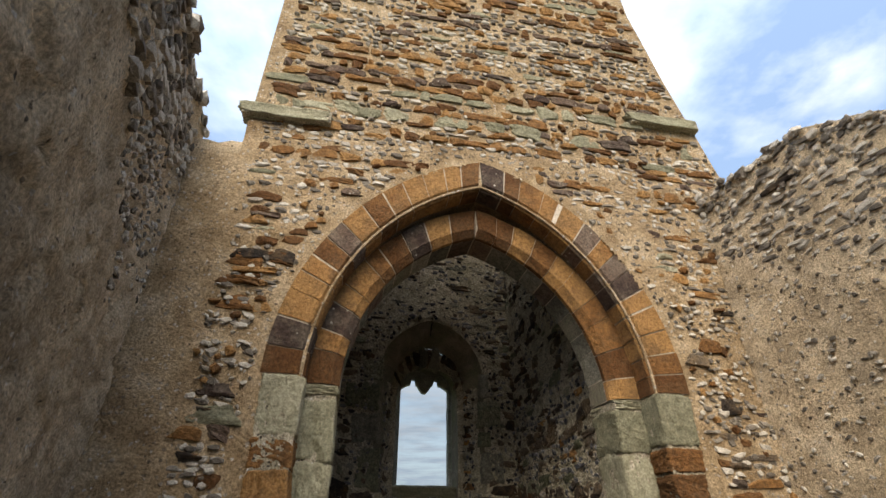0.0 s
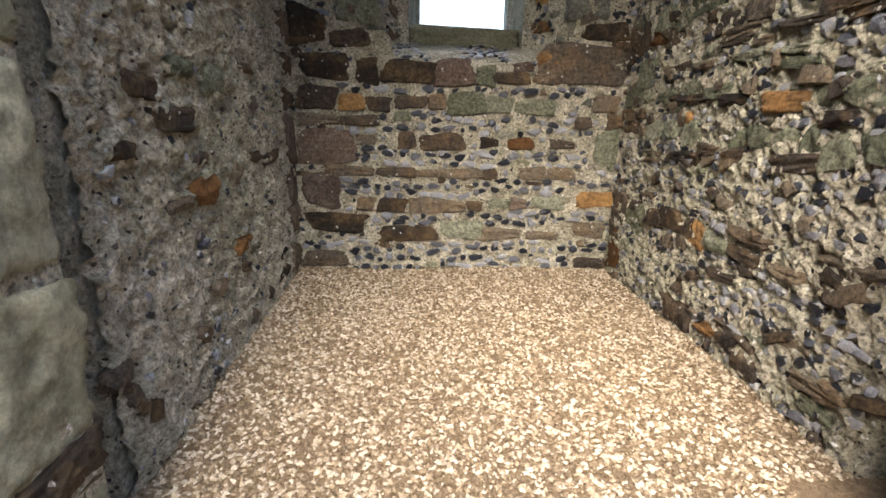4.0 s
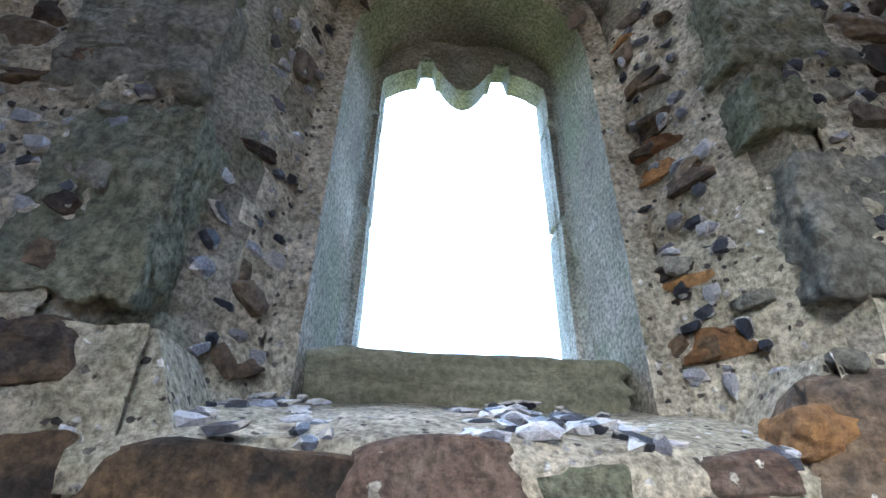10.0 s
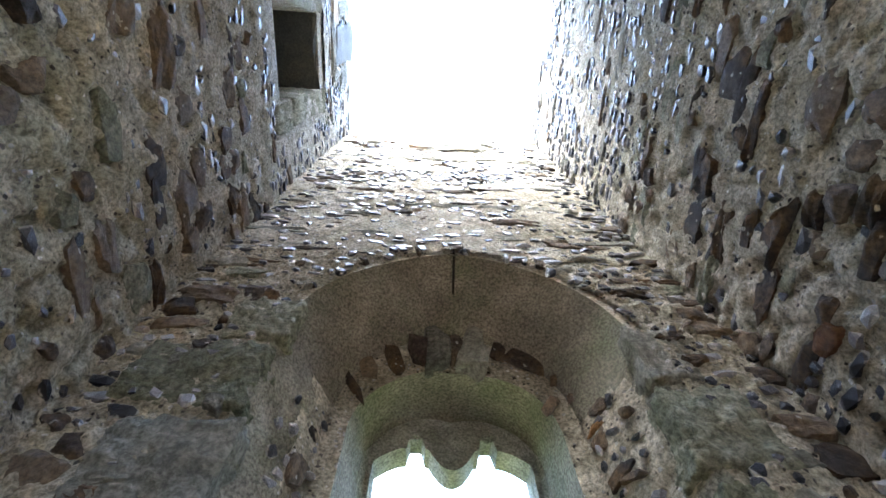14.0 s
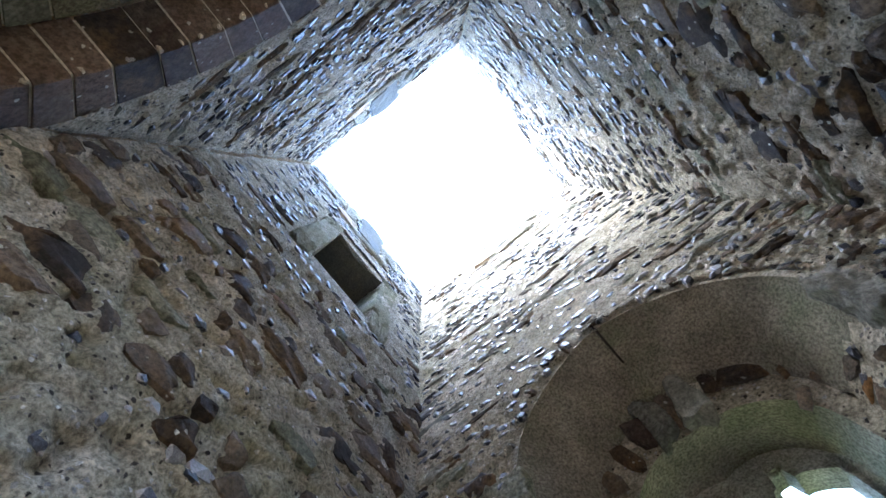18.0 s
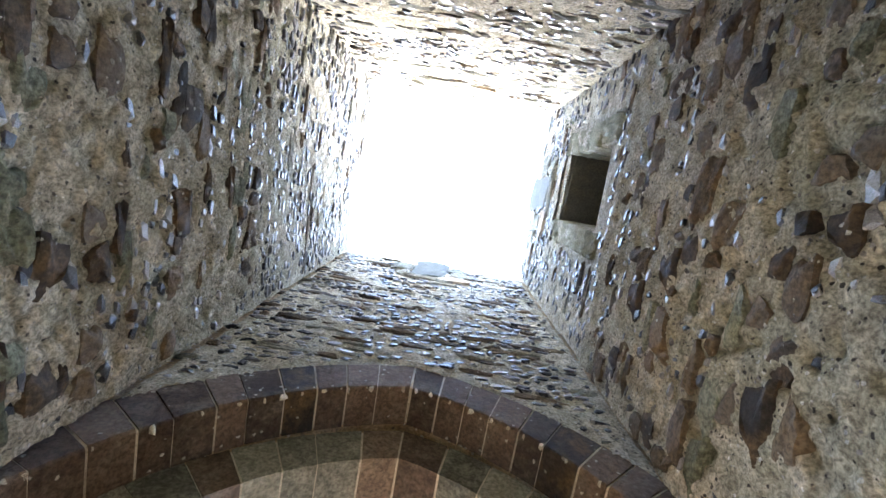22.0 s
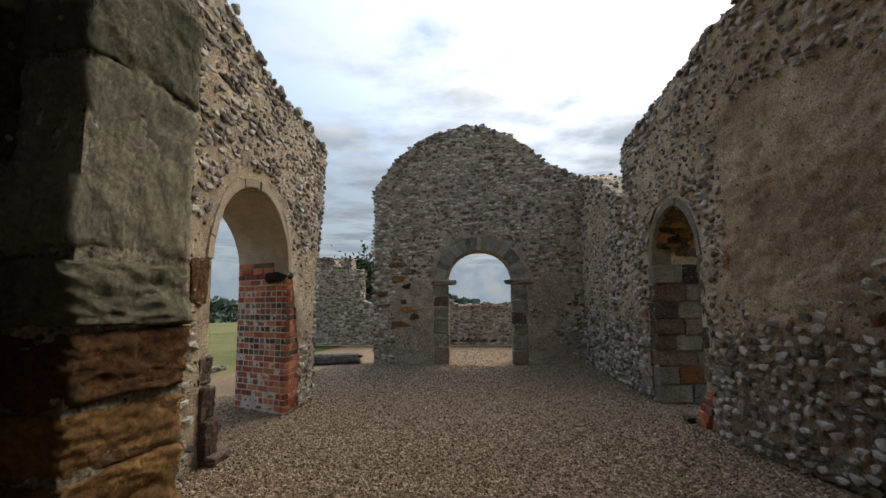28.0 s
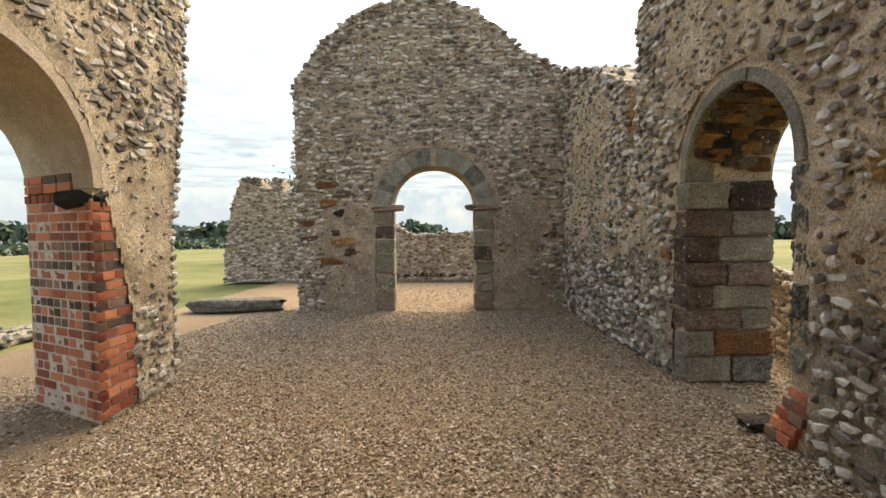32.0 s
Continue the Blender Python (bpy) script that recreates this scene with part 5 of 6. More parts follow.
SOUTH = [(-2.06, 1.34, 0.37, 0.1, "B"), (-1.84, 0.98, 0.24, 0.12, "O"), (-2.13, 0.98, 0.26, 0.07, "B"), (-1.97, 1.55, 0.22, 0.1, "G"), (-1.62, 1.52, 0.23, 0.17, "G"), (-0.13, 1.72, 0.24, 0.2, "B"), (-0.12, 1.16, 0.24, 0.36, "U"), (-0.13, 0.78, 0.26, 0.31, "U"), (-0.12, 0.45, 0.24, 0.22, "U"), (-0.14, 0.14, 0.26, 0.24, "B"), (-0.12, 2.0, 0.24, 0.22, "B"), (-0.13, 1.45, 0.26, 0.14, "B")]
st = placed(FL, 4, SOUTH, 0.2, 0.066)
st += courses(FL, 1.32, 3.99, 0.03, 3.2, clear_of(FL, st, ALL), POOR, 63, 0.14, None, 0.05)
st += courses(FL, 1.32, 3.99, 3.2, 5.3, ALL, MIDDLE, 631, 0.58, None, 0.05)
st += fill(FL, 1.32, 3.99, 0.0, 5.4, ALL, st, [(4.0, "lump", "flint", 0.05, 0.045, 0.06, 0.006), (0.6, "block", "brown", 0.08, 0.06, 0.08, 0.006)], 380, 632, 0.05)
lay(st, wall_left, 300, Vector((-1.4, -1.4, 1.5)))
no_lv = lambda u, v, w, h: not (LV[0] - 0.3 - w / 2 < u < LV[1] + 0.3 + w / 2 and LV[2] - 0.25 < v < LV[3] + 0.2)
lay(courses(FL, 1.32, 3.99, 5.3, 9.3, no_lv, UPPER, 64, 0.85, None, 0.018), wall_left, 80, Vector((-1.4, -1.4, 4)))
NORTH = [(-0.36, 1.72, 0.25, 0.22, "G"), (-1.09, 1.14, 0.38, 0.08, "B"), (-1.38, 1.83, 0.21, 0.08, "B"), (-1.84, 1.49, 0.29, 0.1, "O"), (-1.48, 1.5, 0.4, 0.06, "B"), (-1.02, 1.5, 0.42, 0.06, "B"), (-0.21, 0.25, 0.28, 0.32, "O"), (-0.98, 0.7, 0.33, 0.14, "B"), (-1.36, 0.68, 0.21, 0.15, "O"), (-1.58, 0.67, 0.22, 0.12, "G"), (-0.5, 0.6, 0.27, 0.21, "G"), (-1.31, 0.11, 0.36, 0.22, "B"), (-2.0, 0.1, 0.25, 0.15, "B"), (-0.2, 0.62, 0.3, 0.24, "B"), (-0.2, 1.95, 0.34, 0.24, "B")]
st = placed(FR, 4, NORTH, 0.2, 0.046)
st += courses(FR, 1.32, 3.99, 0.03, 3.2, clear_of(FR, st, ALL), RIGHT, 65, 0.9, None, 0.03)
st += courses(FR, 1.32, 3.99, 3.2, 5.3, ALL, MIDDLE, 651, 0.58, None, 0.03)
st += fill(FR, 1.32, 3.99, 0.0, 5.4, lambda u, v, w, h: v < 2.4 or noise.noise(Vector((u, v, 4))) > 0.1, st, [(4.0, "lump", "flint", 0.05, 0.04, 0.06, 0.008), (0.6, "block", "brown", 0.08, 0.055, 0.08, 0.006)], 1600, 652, 0.03)
lay(st, wall_right, 300, Vector((1.4, -1.4, 1.5)))
lay(courses(FR, 1.32, 3.99, 5.3, 9.3, ALL, UPPER, 66, 0.85, None, 0.018), wall_right, 80, Vector((1.4, -1.4, 4)))
lay(courses(FI, 1.56, 4.44, 2.6, 9.3, lambda u, v, w, h: not WALLARCH.inside(u, v, 0.36 + w / 2), UPPER, 67, 0.9, None, 0.018), wall_front, 120, Vector((0, -2.7, 4.5)))
for face, u0, u1, v0, ok, par, seed in ((FB, 1.55, 4.45, 4.6, lambda u, v, w, h: not HOOD.inside(u, v, 0.06), wall_back, 21), (FL, 1.3, 4.0, 5.6, lambda u, v, w, h: no_lv(u, v, 0, 0), wall_left, 22), (FR, 1.3, 4.0, 5.6, ALL, wall_right, 23), (FI, 1.55, 4.45, 2.6, lambda u, v, w, h: not WALLARCH.inside(u, v, 0.32), wall_front, 24)):
    coat("mortar_coat", face, u0, u1, v0, 9.45, ok, M["mortar"], par, seed, cell=0.04, amp=0.022, lift=0.02)
# the large orange patch stone of the north tower wall
part("ironstone_block", shared("lump", 2, "orange"), wall_right, "smooth bright orange ironstone", FR.stand(2.44, 1.20, 0.34, 0.34, 0.10, 0.0))

# ---- stones of the tower's outer face ----
OUTMIX = [(4.2, "lump", "outflint", 0.085, 0.06, 0.10, 0.027), (1.5, "block", "orange", 0.18, 0.10, 0.13, 0.021), (0.5, "block", "umber", 0.2, 0.09, 0.13, 0.021), (0.2, "block", "green", 0.22, 0.13, 0.13, 0.016)]
SPARSE = [(3.0, "lump", "outflint", 0.065, 0.045, 0.07, 0.034), (0.3, "block", "orange", 0.18, 0.1, 0.12, 0.03), (0.3, "block", "brown", 0.22, 0.11, 0.13, 0.03)]
out_ok = lambda u, v, w, h: not WALLARCH.inside(u, v, 0.36 + w / 2) and 0.55 < u - w / 2 and v + h < interp(u + w / 2, FTOP)
coat("plaster_coat", FO, 0.0, 6.06, 0.0, 5.2, lambda u, v, w, h: not WALLARCH.inside(u, v, 0.30) and (0.51 < u < 5.9 or v < 4.75), M["front"], wall_front, 4, cell=0.034, amp=0.024)
st = courses(FO, 0.62, 6.0, 3.6, 8.6, out_ok, OUTMIX, 71, 0.88)
st += fill(FO, 0.62, 6.0, 2.2, 6.4, out_ok, st, [(4.0, "lump", "outflint", 0.04, 0.03, 0.05, 0.03), (1.0, "block", "orange", 0.06, 0.04, 0.06, 0.03)], 2200, 710)
lay(st, wall_front, 240, Vector((0, -3.6, 4.6)))
lay(courses(FO, 0.62, 6.0, 0.03, 3.6, out_ok, SPARSE, 72, 0.45), wall_front, 60, Vector((0, -3.6, 2.5)))
lay(courses(FO, 4.62, 6.0, 0.03, 2.6, out_ok, OUTMIX, 73, 0.8) + courses(FO, 0.6, 1.3, 0.03, 3.6, out_ok, OUTMIX, 74, 0.7), wall_front, 80, Vector((0, -3.6, 2.0)))
# sloped string course high on the front
for u0, u1, v in ((0.42, 1.35, 5.25), (4.95, 5.92, 5.98)):
    quoins(FO, u0, u1, v, v + 0.16, 0.10, -0.1, wall_front, ["green"], 75, (0.16, 0.17), "string_course")

part("ironstone_block", shared("lump", 4, "orange"), wall_front, "broken orange stone in the plaster", FO.stand(4.98, 2.62, 0.10, 0.12, 0.08, 0.01))
# ---- stones of the nave ----
NAVE = [(6.0, "lump", "outflint", 0.10, 0.065, 0.10, 0.034), (0.04, "block", "brown", 0.2, 0.08, 0.12, 0.02)]
PATCHY = [(5.0, "lump", "outflint", 0.09, 0.068, 0.11, 0.052), (0.05, "block", "orange", 0.18, 0.09, 0.12, 0.03)]


def under(top, arch, grow):
    return lambda u, v, w, h: v + h / 2 < interp(u, top) + 0.03 and not arch.inside(u, v, grow + w / 2)


def patch(seed, cut):
    return lambda u, v: noise.noise(Vector((u * 0.7, v * 0.7, seed))) + 0.35 * noise.noise(Vector((u * 2.3, v * 2.3, seed))) > cut


PU0 = NARCH.c - NARCH.a
n_end = lambda u, v, w, h: u - w / 2 > interp(v, NEND)
n_ok = lambda u, v, w, h: under(NTOP, NARCH, 0.16)(u, v, w, h) and n_end(u, v, w, h)
coat("plaster_coat", FN, 6.94, 12.72, 0.0, 5.1, lambda u, v, w, h: under(NTOP, NARCH, 0.05)(u, v, w, h) and n_end(u, v, w, h) and not (PU0 - 0.42 + 0.26 * max(0.0, v - 0.69) < u < PU0 + 0.1 and v < 1.72), M["plaster"], wall_n, 5, cell=0.042, amp=0.022)
bare = lambda u, v: v < 1.15 + 0.35 * noise.noise(Vector((u * 1.1, v * 1.1, 7))) + 0.12 * noise.noise(Vector((u * 4, v * 4, 7)))
coat("plaster_coat", FS, 3.42, 13.08, 0.6, 5.3, lambda u, v, w, h: under(STOP, SDOOR, 0.13)(u, v, w, h) and not bare(u, v), M["plaster"], wall_s, 6, cell=0.03, amp=0.03, pit=0.05, lift=0.02)
coat("mortar_coat", FS, 3.42, 13.08, 0.0, 1.7, lambda u, v, w, h: under(STOP, SDOOR, 0.13)(u, v, w, h) and bare(u, v), M["mortar_out"], wall_s, 6, cell=0.03, amp=0.03, pit=0.05, lift=0.012)
coat("mortar_coat", FC, 2.62, 7.48, 0.0, 5.4, under(CTOP, CARCH, 0.27), M["mortar_out"], wall_c, 7, cell=0.05, amp=0.022)
CHIP2 = [(5.0, "lump", "outflint", 0.05, 0.04, 0.06, 0.04)]
CHIP = [(5.0, "lump", "outflint", 0.045, 0.032, 0.05, 0.028)]
st = courses(FN, 6.94, 12.6, 0.03, 5.3, lambda u, v, w, h: n_ok(u, v, w, h) and not (u > PU0 - 0.42 and u < PU0 and v < 1.78) and ((u < 10.6 and v > 2.1 + 0.3 * noise.noise(Vector((u, v, 0)))) or (v > 3.3 + 0.45 * max(0.0, u - 10.6)) or (u < 10.7 and patch(2, 0.08)(u, v)) or (v < 1.3 and u > 10.1 and u < 10.7)), NAVE, 81, 0.8)
st += fill(FN, 6.94, 12.6, 0.0, 5.2, lambda u, v, w, h: n_ok(u, v, w, h) and not (u > PU0 - 0.42 and u < PU0 and v < 1.78), st, CHIP, 2600, 810)
lay(st, wall_n, 300, Vector((2.6, -5.2, 1.4)))
s_ok = under(STOP, SDOOR, 0.16)
pl = patch(5, 0.0)
pl2 = patch(6, 0.28)
st = courses(FS, 3.45, 12.95, 0.03, 4.9, lambda u, v, w, h: s_ok(u, v, w, h) and (v > interp(u, STOP) - (0.9 if u > 10.4 else 0.4) + 0.3 * noise.noise(Vector((u * 1.3, v, 2))) or (pl(u, v) and u < 9.4) or (pl2(u, v) and u < 11) or (bare(u, v) and u > 8.9) or (v < 1.0 and u < 7.4)), PATCHY, 82, 0.92)
st += fill(FS, 3.45, 12.95, 0.0, 4.8, lambda u, v, w, h: s_ok(u, v, w, h) and (u < 9.6 or v < 1.4 or v > 3.3 or pl2(u, v)), st, CHIP2, 9000, 820)
lay(st, wall_s, 300, Vector((-1.9, -6.0, 0.8)))
c_ok = under(CTOP, CARCH, 0.34)
st = courses(FC, 2.65, 7.48, 0.03, 5.5, lambda u, v, w, h: c_ok(u, v, w, h) and (v > 1.9 or patch(9, -0.1)(u, v)), NAVE, 83, 0.94)
st += fill(FC, 2.65, 7.48, 0.0, 5.3, c_ok, st, CHIP, 1800, 830)
lay(st, wall_c, 200, Vector((1, -12, 2)))


def ragged_top(face, top, u0, u1, depth, parent, seed, mat="outflint"):
    """Loose stones along a broken wall head and its broken ends."""
    rng = random.Random(seed)
    pcs = []
    u = u0
    while u < u1:
        for d in np.arange(0.0, depth + 0.01, 0.14):
            z = interp(u, top) + RAG(u, seed) * 0.3 + rng.uniform(-0.10, 0.02)
            s = rng.uniform(0.09, 0.17)
            pcs.append(("lump", rng.randrange(10), mat, face.stand(u + rng.uniform(-0.05, 0.05), z, s * 1.2, s * 0.8, s, -d + rng.uniform(-0.04, 0.06), rng.uniform(-0.5, 0.5), rng.uniform(-0.3, 0.3))))
        u += 0.105
    bed("wall_head_stones", pcs, parent, "loose flints along the broken wall head")


ragged_top(FN, NTOP, 6.95, 12.7, 0.85, wall_n, 91)
ragged_top(FS, STOP, 3.45, 13.05, 0.78, wall_s, 92)
ragged_top(FC, CTOP, 2.65, 7.5, 0.73, wall_c, 93)


def ragged_end(face, u, v0, v1, depth, parent, seed):
    rng = random.Random(seed)
    pcs = []
    v = v0
    while v < v1:
        for d in np.arange(0.0, depth + 0.01, 0.12):
            s = rng.uniform(0.09, 0.16)
            pcs.append(("lump", rng.randrange(10), "outflint", face.stand((interp(v, u) if isinstance(u, list) else u) + 0.06 * noise.noise(Vector((v * 2, d * 3, seed))) + rng.uniform(-0.03, 0.03), v, s, s * 0.75, s, -d, rng.uniform(-0.4, 0.4))))
        v += 0.085
    bed("broken_edge_stones", pcs, parent, "flints in the broken wall end")


ragged_end(FN, NEND, 0.02, 3.9, 0.85, wall_n, 94)
ragged_end(FC, 7.5, 0.02, 4.0, 0.72, wall_c, 95)
ragged_end(FS, 6.62, 2.3, 3.8, 0.75, wall_s, 96)
ragged_end(FS, 6.27, 2.35, 3.15, 0.75, wall_s, 97)

# plastered arch of the north opening: smooth soffit and a cut stone rim
ARN = Arch(NARCH.c, NARCH.a, NARCH.s, NARCH.r)
ARN.voussoirs(FN, -0.015, 0.10, 0.02, -0.86, 5, wall_n, ["plasterstone"], "arch_lining", gap=0.0005, seed=101, label="smooth plastered arch lining")

# brick pier repairing the far jamb of the north opening
PU = NARCH.c - NARCH.a          # jamb plane, bricks on the side of smaller u
rng = random.Random(9)
BRICK = slab(61, 0.03, 3, 30.0)
BM = {k: mesh("brick", BRICK[0], BRICK[1], M[k]) for k in ("brick", "brick_dark")}
pier = strips(FN, [PU - 0.46, PU - 0.2, PU + 0.014], 0.872, lambda u, side: [(0.0, 1.72 if u > PU - 0.3 else 0.8)], M["joint"], "brick_pier")
tagged(pier, "red and dark brick pier repairing the wide arch's jamb", "brick pier", kind="structure")
CH = 0.0765
p0, p1 = FN.at(PU + 0.012, 0, 0.012), FN.at(PU + 0.012, 0, -0.87)
FJ = Face(p0, p1 - p0, Vector((0, 0, 1)).cross(p1 - p0) * (1 if Vector((0, 0, 1)).cross(p1 - p0).dot(FN.u) > 0 else -1))
JL = (p1 - p0).length
for row in range(25):
    z = 0.02 + CH * (row + 0.5)
    band = 9 <= row <= 17 and row % 2 == 1
    high = row >= 22            # the jamb face rises further behind the corbel

    def tint(low):
        return "brick_dark" if (band and rng.random() < 0.9) or rng.random() < (0.06 if low else 0.02) else "brick"
    d = 0.26 if high else 0.0
    while d < JL - 0.03:
        w = min(0.105 if band or row % 3 == 1 or d == 0.0 and row % 2 else 0.215, JL - d)
        if w > 0.04:
            part("brick", BM[tint(row < 7)], pier, m=FJ.stand(d + w / 2, z, w - 0.012, CH - 0.012, 0.06, (-0.014 if high else -0.026) + rng.uniform(-0.002, 0.003), rng.uniform(-0.012, 0.012)))
        d += w
    if high:
        continue
    # nave side, toothed into the flint
    reach = 0.42 - 0.24 * max(0, row - 9) / 12 + (0.05 if row % 2 else 0.0)
    u, first = 0.0, True
    while u < reach - 0.03:
        w = min((0.105 if row % 2 else 0.215) if first else 0.215, reach - u)
        first = False
        if w > 0.05:
            part("brick", BM[tint(row < 7)], pier, m=FN.stand(PU + 0.014 - u - w / 2 + 0.006, z, w - 0.012, CH - 0.012, 0.07, -0.031 + rng.uniform(-0.002, 0.003), rng.uniform(-0.012, 0.012)))
        u += w
part("corbel_stone", shared("block", 5, "dark"), pier, "dark weathered springer stone", FN.stand(PU - 0.02, 1.72, 0.2, 0.13, 0.34, -0.14))
# the near jamb: a pitted ironstone springer and squared stones at the foot
NJ = NARCH.c + NARCH.a
part("ironstone_block", shared("quoin", 1, "orange"), wall_n, "pitted orange ironstone springer", FN.stand(NJ + 0.20, 1.58, 0.26, 0.40, 0.3, -0.125))
for u, z, w, h, d, k in ((NJ + 0.05, 0.80, 0.2, 0.24, 0.02, 2), (NJ + 0.03, 0.53, 0.2, 0.28, 0.05, 3), (NJ + 0.02, 0.22, 0.22, 0.32, 0.09, 5), (NJ - 0.04, 0.04, 0.3, 0.08, 0.16, 6)):
    part("jamb_stone", shared("quoin", k, "russet"), wall_n, "brown squared jamb stone", FN.stand(u, z, w, h, 0.3, d - 0.15, 0.0, 0.06))

# south doorway
south_door = tagged(new("doorway_arch"), "round-headed doorway of brown and grey dressed stones", "doorway")
SDOOR.voussoirs(FS, -0.01, 0.10, 0.015, -0.25, 6, south_door, ["hoodstone"], seed=111, gap=0.001)
# dressed far jamb: squared blocks in bond through the wall's depth
ja = SDOOR.c - SDOOR.a
cv, cf = slab(3, 0.0, 1, 60.0)
part("mortar_core", mesh("mortar_core", cv, cf, M["joint_dark"]), south_door, "brown mortar joints", FS.stand(ja - 0.055, SDOOR.s / 2, 0.17, SDOOR.s, 0.76, -0.38))
JAMB = [(0.26, 0.52, "hoodstone", "greystone"), (0.23, 0.30, "hoodstone", "orange"), (0.20, 0.62, "russet", "hoodstone"), (0.22, 0.28, "umber", "hoodstone"), (0.21, 0.44, "umber", "russet"), (0.24, 0.36, "umber", "hoodstone"), (0.24, 0.50, "umber", "hoodstone"), (0.26, 0.46, "hoodstone", "umber")]
z = 0.0
for k, (h, cut, m0, m1) in enumerate(JAMB):
    for d0, d1, mat in ((0.015, -0.79 * cut, m0), (-0.79 * cut - 0.01, -0.79, m1)):
        key = ("quoin", (k * 3 + (mat == m1)) % 10, mat)
        if key not in SHARED:
            SHARED[key] = mesh("quoin", *QUOINS[key[1]], M[mat], True)
        part("jamb_stone", SHARED[key], south_door, m=FS.stand(ja - 0.05 + 0.012 * math.sin(k * 2.1), z + h / 2, 0.22, h - 0.012, d0 - d1, (d0 + d1) / 2))
    z += h
quoins(FS, SDOOR.c + SDOOR.a - 0.03, SDOOR.c + SDOOR.a + 0.12, 0.5, SDOOR.s, 0.0, -0.5, south_door, ["greystone", "russet", "greystone"], 114, (0.16, 0.3), "jamb_stone")
soff = [("block", i % 10, ("brown", "orange")[i % 3 == 0], FS.stand(SDOOR.c + (SDOOR.rad - 0.02) * math.cos(a), SDOOR.s + (SDOOR.rad - 0.02) * math.sin(a), 0.12, 0.07, 0.2, -0.14 - 0.13 * (i % 5), math.pi / 2 - a)) for i, a in enumerate(np.linspace(0.25, 2.9, 70))]
bed("soffit_rubble", soff, south_door, "thin brown rubble in the arch soffit")
for row in range(5):
    for i in range(2):
        part("brick", BM["brick" if (row + i) % 3 else "brick_dark"], south_door, m=FS.stand(SDOOR.c + SDOOR.a - 0.10 + 0.11 * i + 0.035 * row, 0.06 + 0.078 * row, 0.11, 0.068, 0.2, -0.03 - 0.015 * row, 0.12))
part("loose_stone", shared("block", 4, "brown"), south_door, "flat broken stone at the jamb's foot", Matrix.Translation(FS.at(SDOOR.c + SDOOR.a - 0.28, 0.05, 0.0)) @ Matrix.Diagonal((0.24, 0.22, 0.09, 1)))
# plastered wall patches: squared orange stones near the tower
for u, z, w, h in ((10.2, 1.23, 0.20, 0.13), (10.85, 1.22, 0.22, 0.12), (9.42, 1.25, 0.16, 0.2), (9.55, 1.75, 0.12, 0.16)):
    part("ironstone_block", shared("block", int(u * 7) % 10, "orange"), wall_s, m=FS.stand(u, z, w, h, 0.12, -0.04))
# no recess is cut here; a near-black block paints its shade
part("niche", shared("block", 3, "dark"), wall_s, "near-black block for the shade of a small wall recess", FS.stand(5.8, 1.5, 0.3, 0.4, 0.08, -0.02))

# chancel arch
chancel_arch = tagged(new("chancel_arch"), "low round chancel arch of dark squared stones", "stone arch")
CARCH.voussoirs(FC, 0.0, 0.30, 0.012, -0.3, 9, chancel_arch, ["hoodstone", "greystone"], seed=121, gap=0.003)
for sx, seed in ((-1, 122), (1, 124)):
    a = CARCH.c + sx * CARCH.a
    quoins(FC, a - sx * 0.02, a + sx * 0.30, 0.0, 1.78, 0.012, -0.3, chancel_arch, ["hoodstone", "hoodstone", "russet"], seed, (0.2, 0.4), "jamb_stone")
    part("impost", shared("block", 2, "russet"), chancel_arch, "projecting impost stone", FC.stand(a + sx * 0.1, 1.83, 0.46, 0.10, 0.34, -0.12))
rng = random.Random(17)
for i in range(9):
    part("ironstone_block", shared("block", i, ("orange", "brown")[i % 2]), wall_c, m=FC.stand(7.3 - rng.uniform(0, 0.75), 0.9 + 0.17 * i, rng.uniform(0.2, 0.38), 0.12, 0.14, -0.035))

# ---- chancel ruins, slab and kerb ----


def ruin(name, o, u, n, width, depth, top, seed, label, category, mix=None, head="outflint"):
    f = Face(o, u, n)
    w = strips(f, steps(0, width, 0.06), depth, lambda a, side: [(0, interp(a, top) + 0.5 * RAG(a, seed))], M["mortar_out"], name)
    tagged(w, label, category, kind="structure")
    ok = lambda a, v, ww, h: v < interp(a, top)
    lay(courses(f, 0.0, width, 0.03, max(t[1] for t in top), ok, mix or NAVE, seed + 1, 0.95), w, 40, f.at(width / 2, 1))
    ragged_top(f, top, 0.0, width, depth, w, seed + 2, head)
    ragged_end(f, 0.0, 0.02, top[0][1], depth, w, seed + 3)
    ragged_end(f, width, 0.02, top[-1][1], depth, w, seed + 4)
    return w


ruin("wall_chancel_back", (-2.2, -17.9, 0), (1, SK, 0), (-SK, 1, 0), 6.2, 0.6, [(0, 2.2), (1.9, 1.9), (2.6, 1.35), (4.5, 1.3), (5.0, 1.6), (6.2, 1.2)], 131, "low broken flint wall closing the chancel", "ruined wall")
ruin("wall_chancel_north", (5.55, -17.2, 0), (1, SK, 0), (-SK, 1, 0), 2.0, 0.7, [(0, 2.5), (0.2, 2.52), (0.22, 2.2), (0.3, 2.2), (0.33, 2.92), (0.62, 2.94), (0.65, 2.6), (0.85, 2.65), (0.95, 2.95), (1.45, 2.92), (1.75, 2.3), (2.0, 0.9)], 141, "tall stump of ragged flint wall on gravel", "ruined wall")
ruin("wall_chancel_link", (3.9, -17.4, 0), (1, SK, 0), (-SK, 1, 0), 1.66, 0.5, [(0, 1.1), (0.8, 1.2), (1.66, 1.5)], 151, "low ragged flint wall beside the taller stump", "ruined wall")
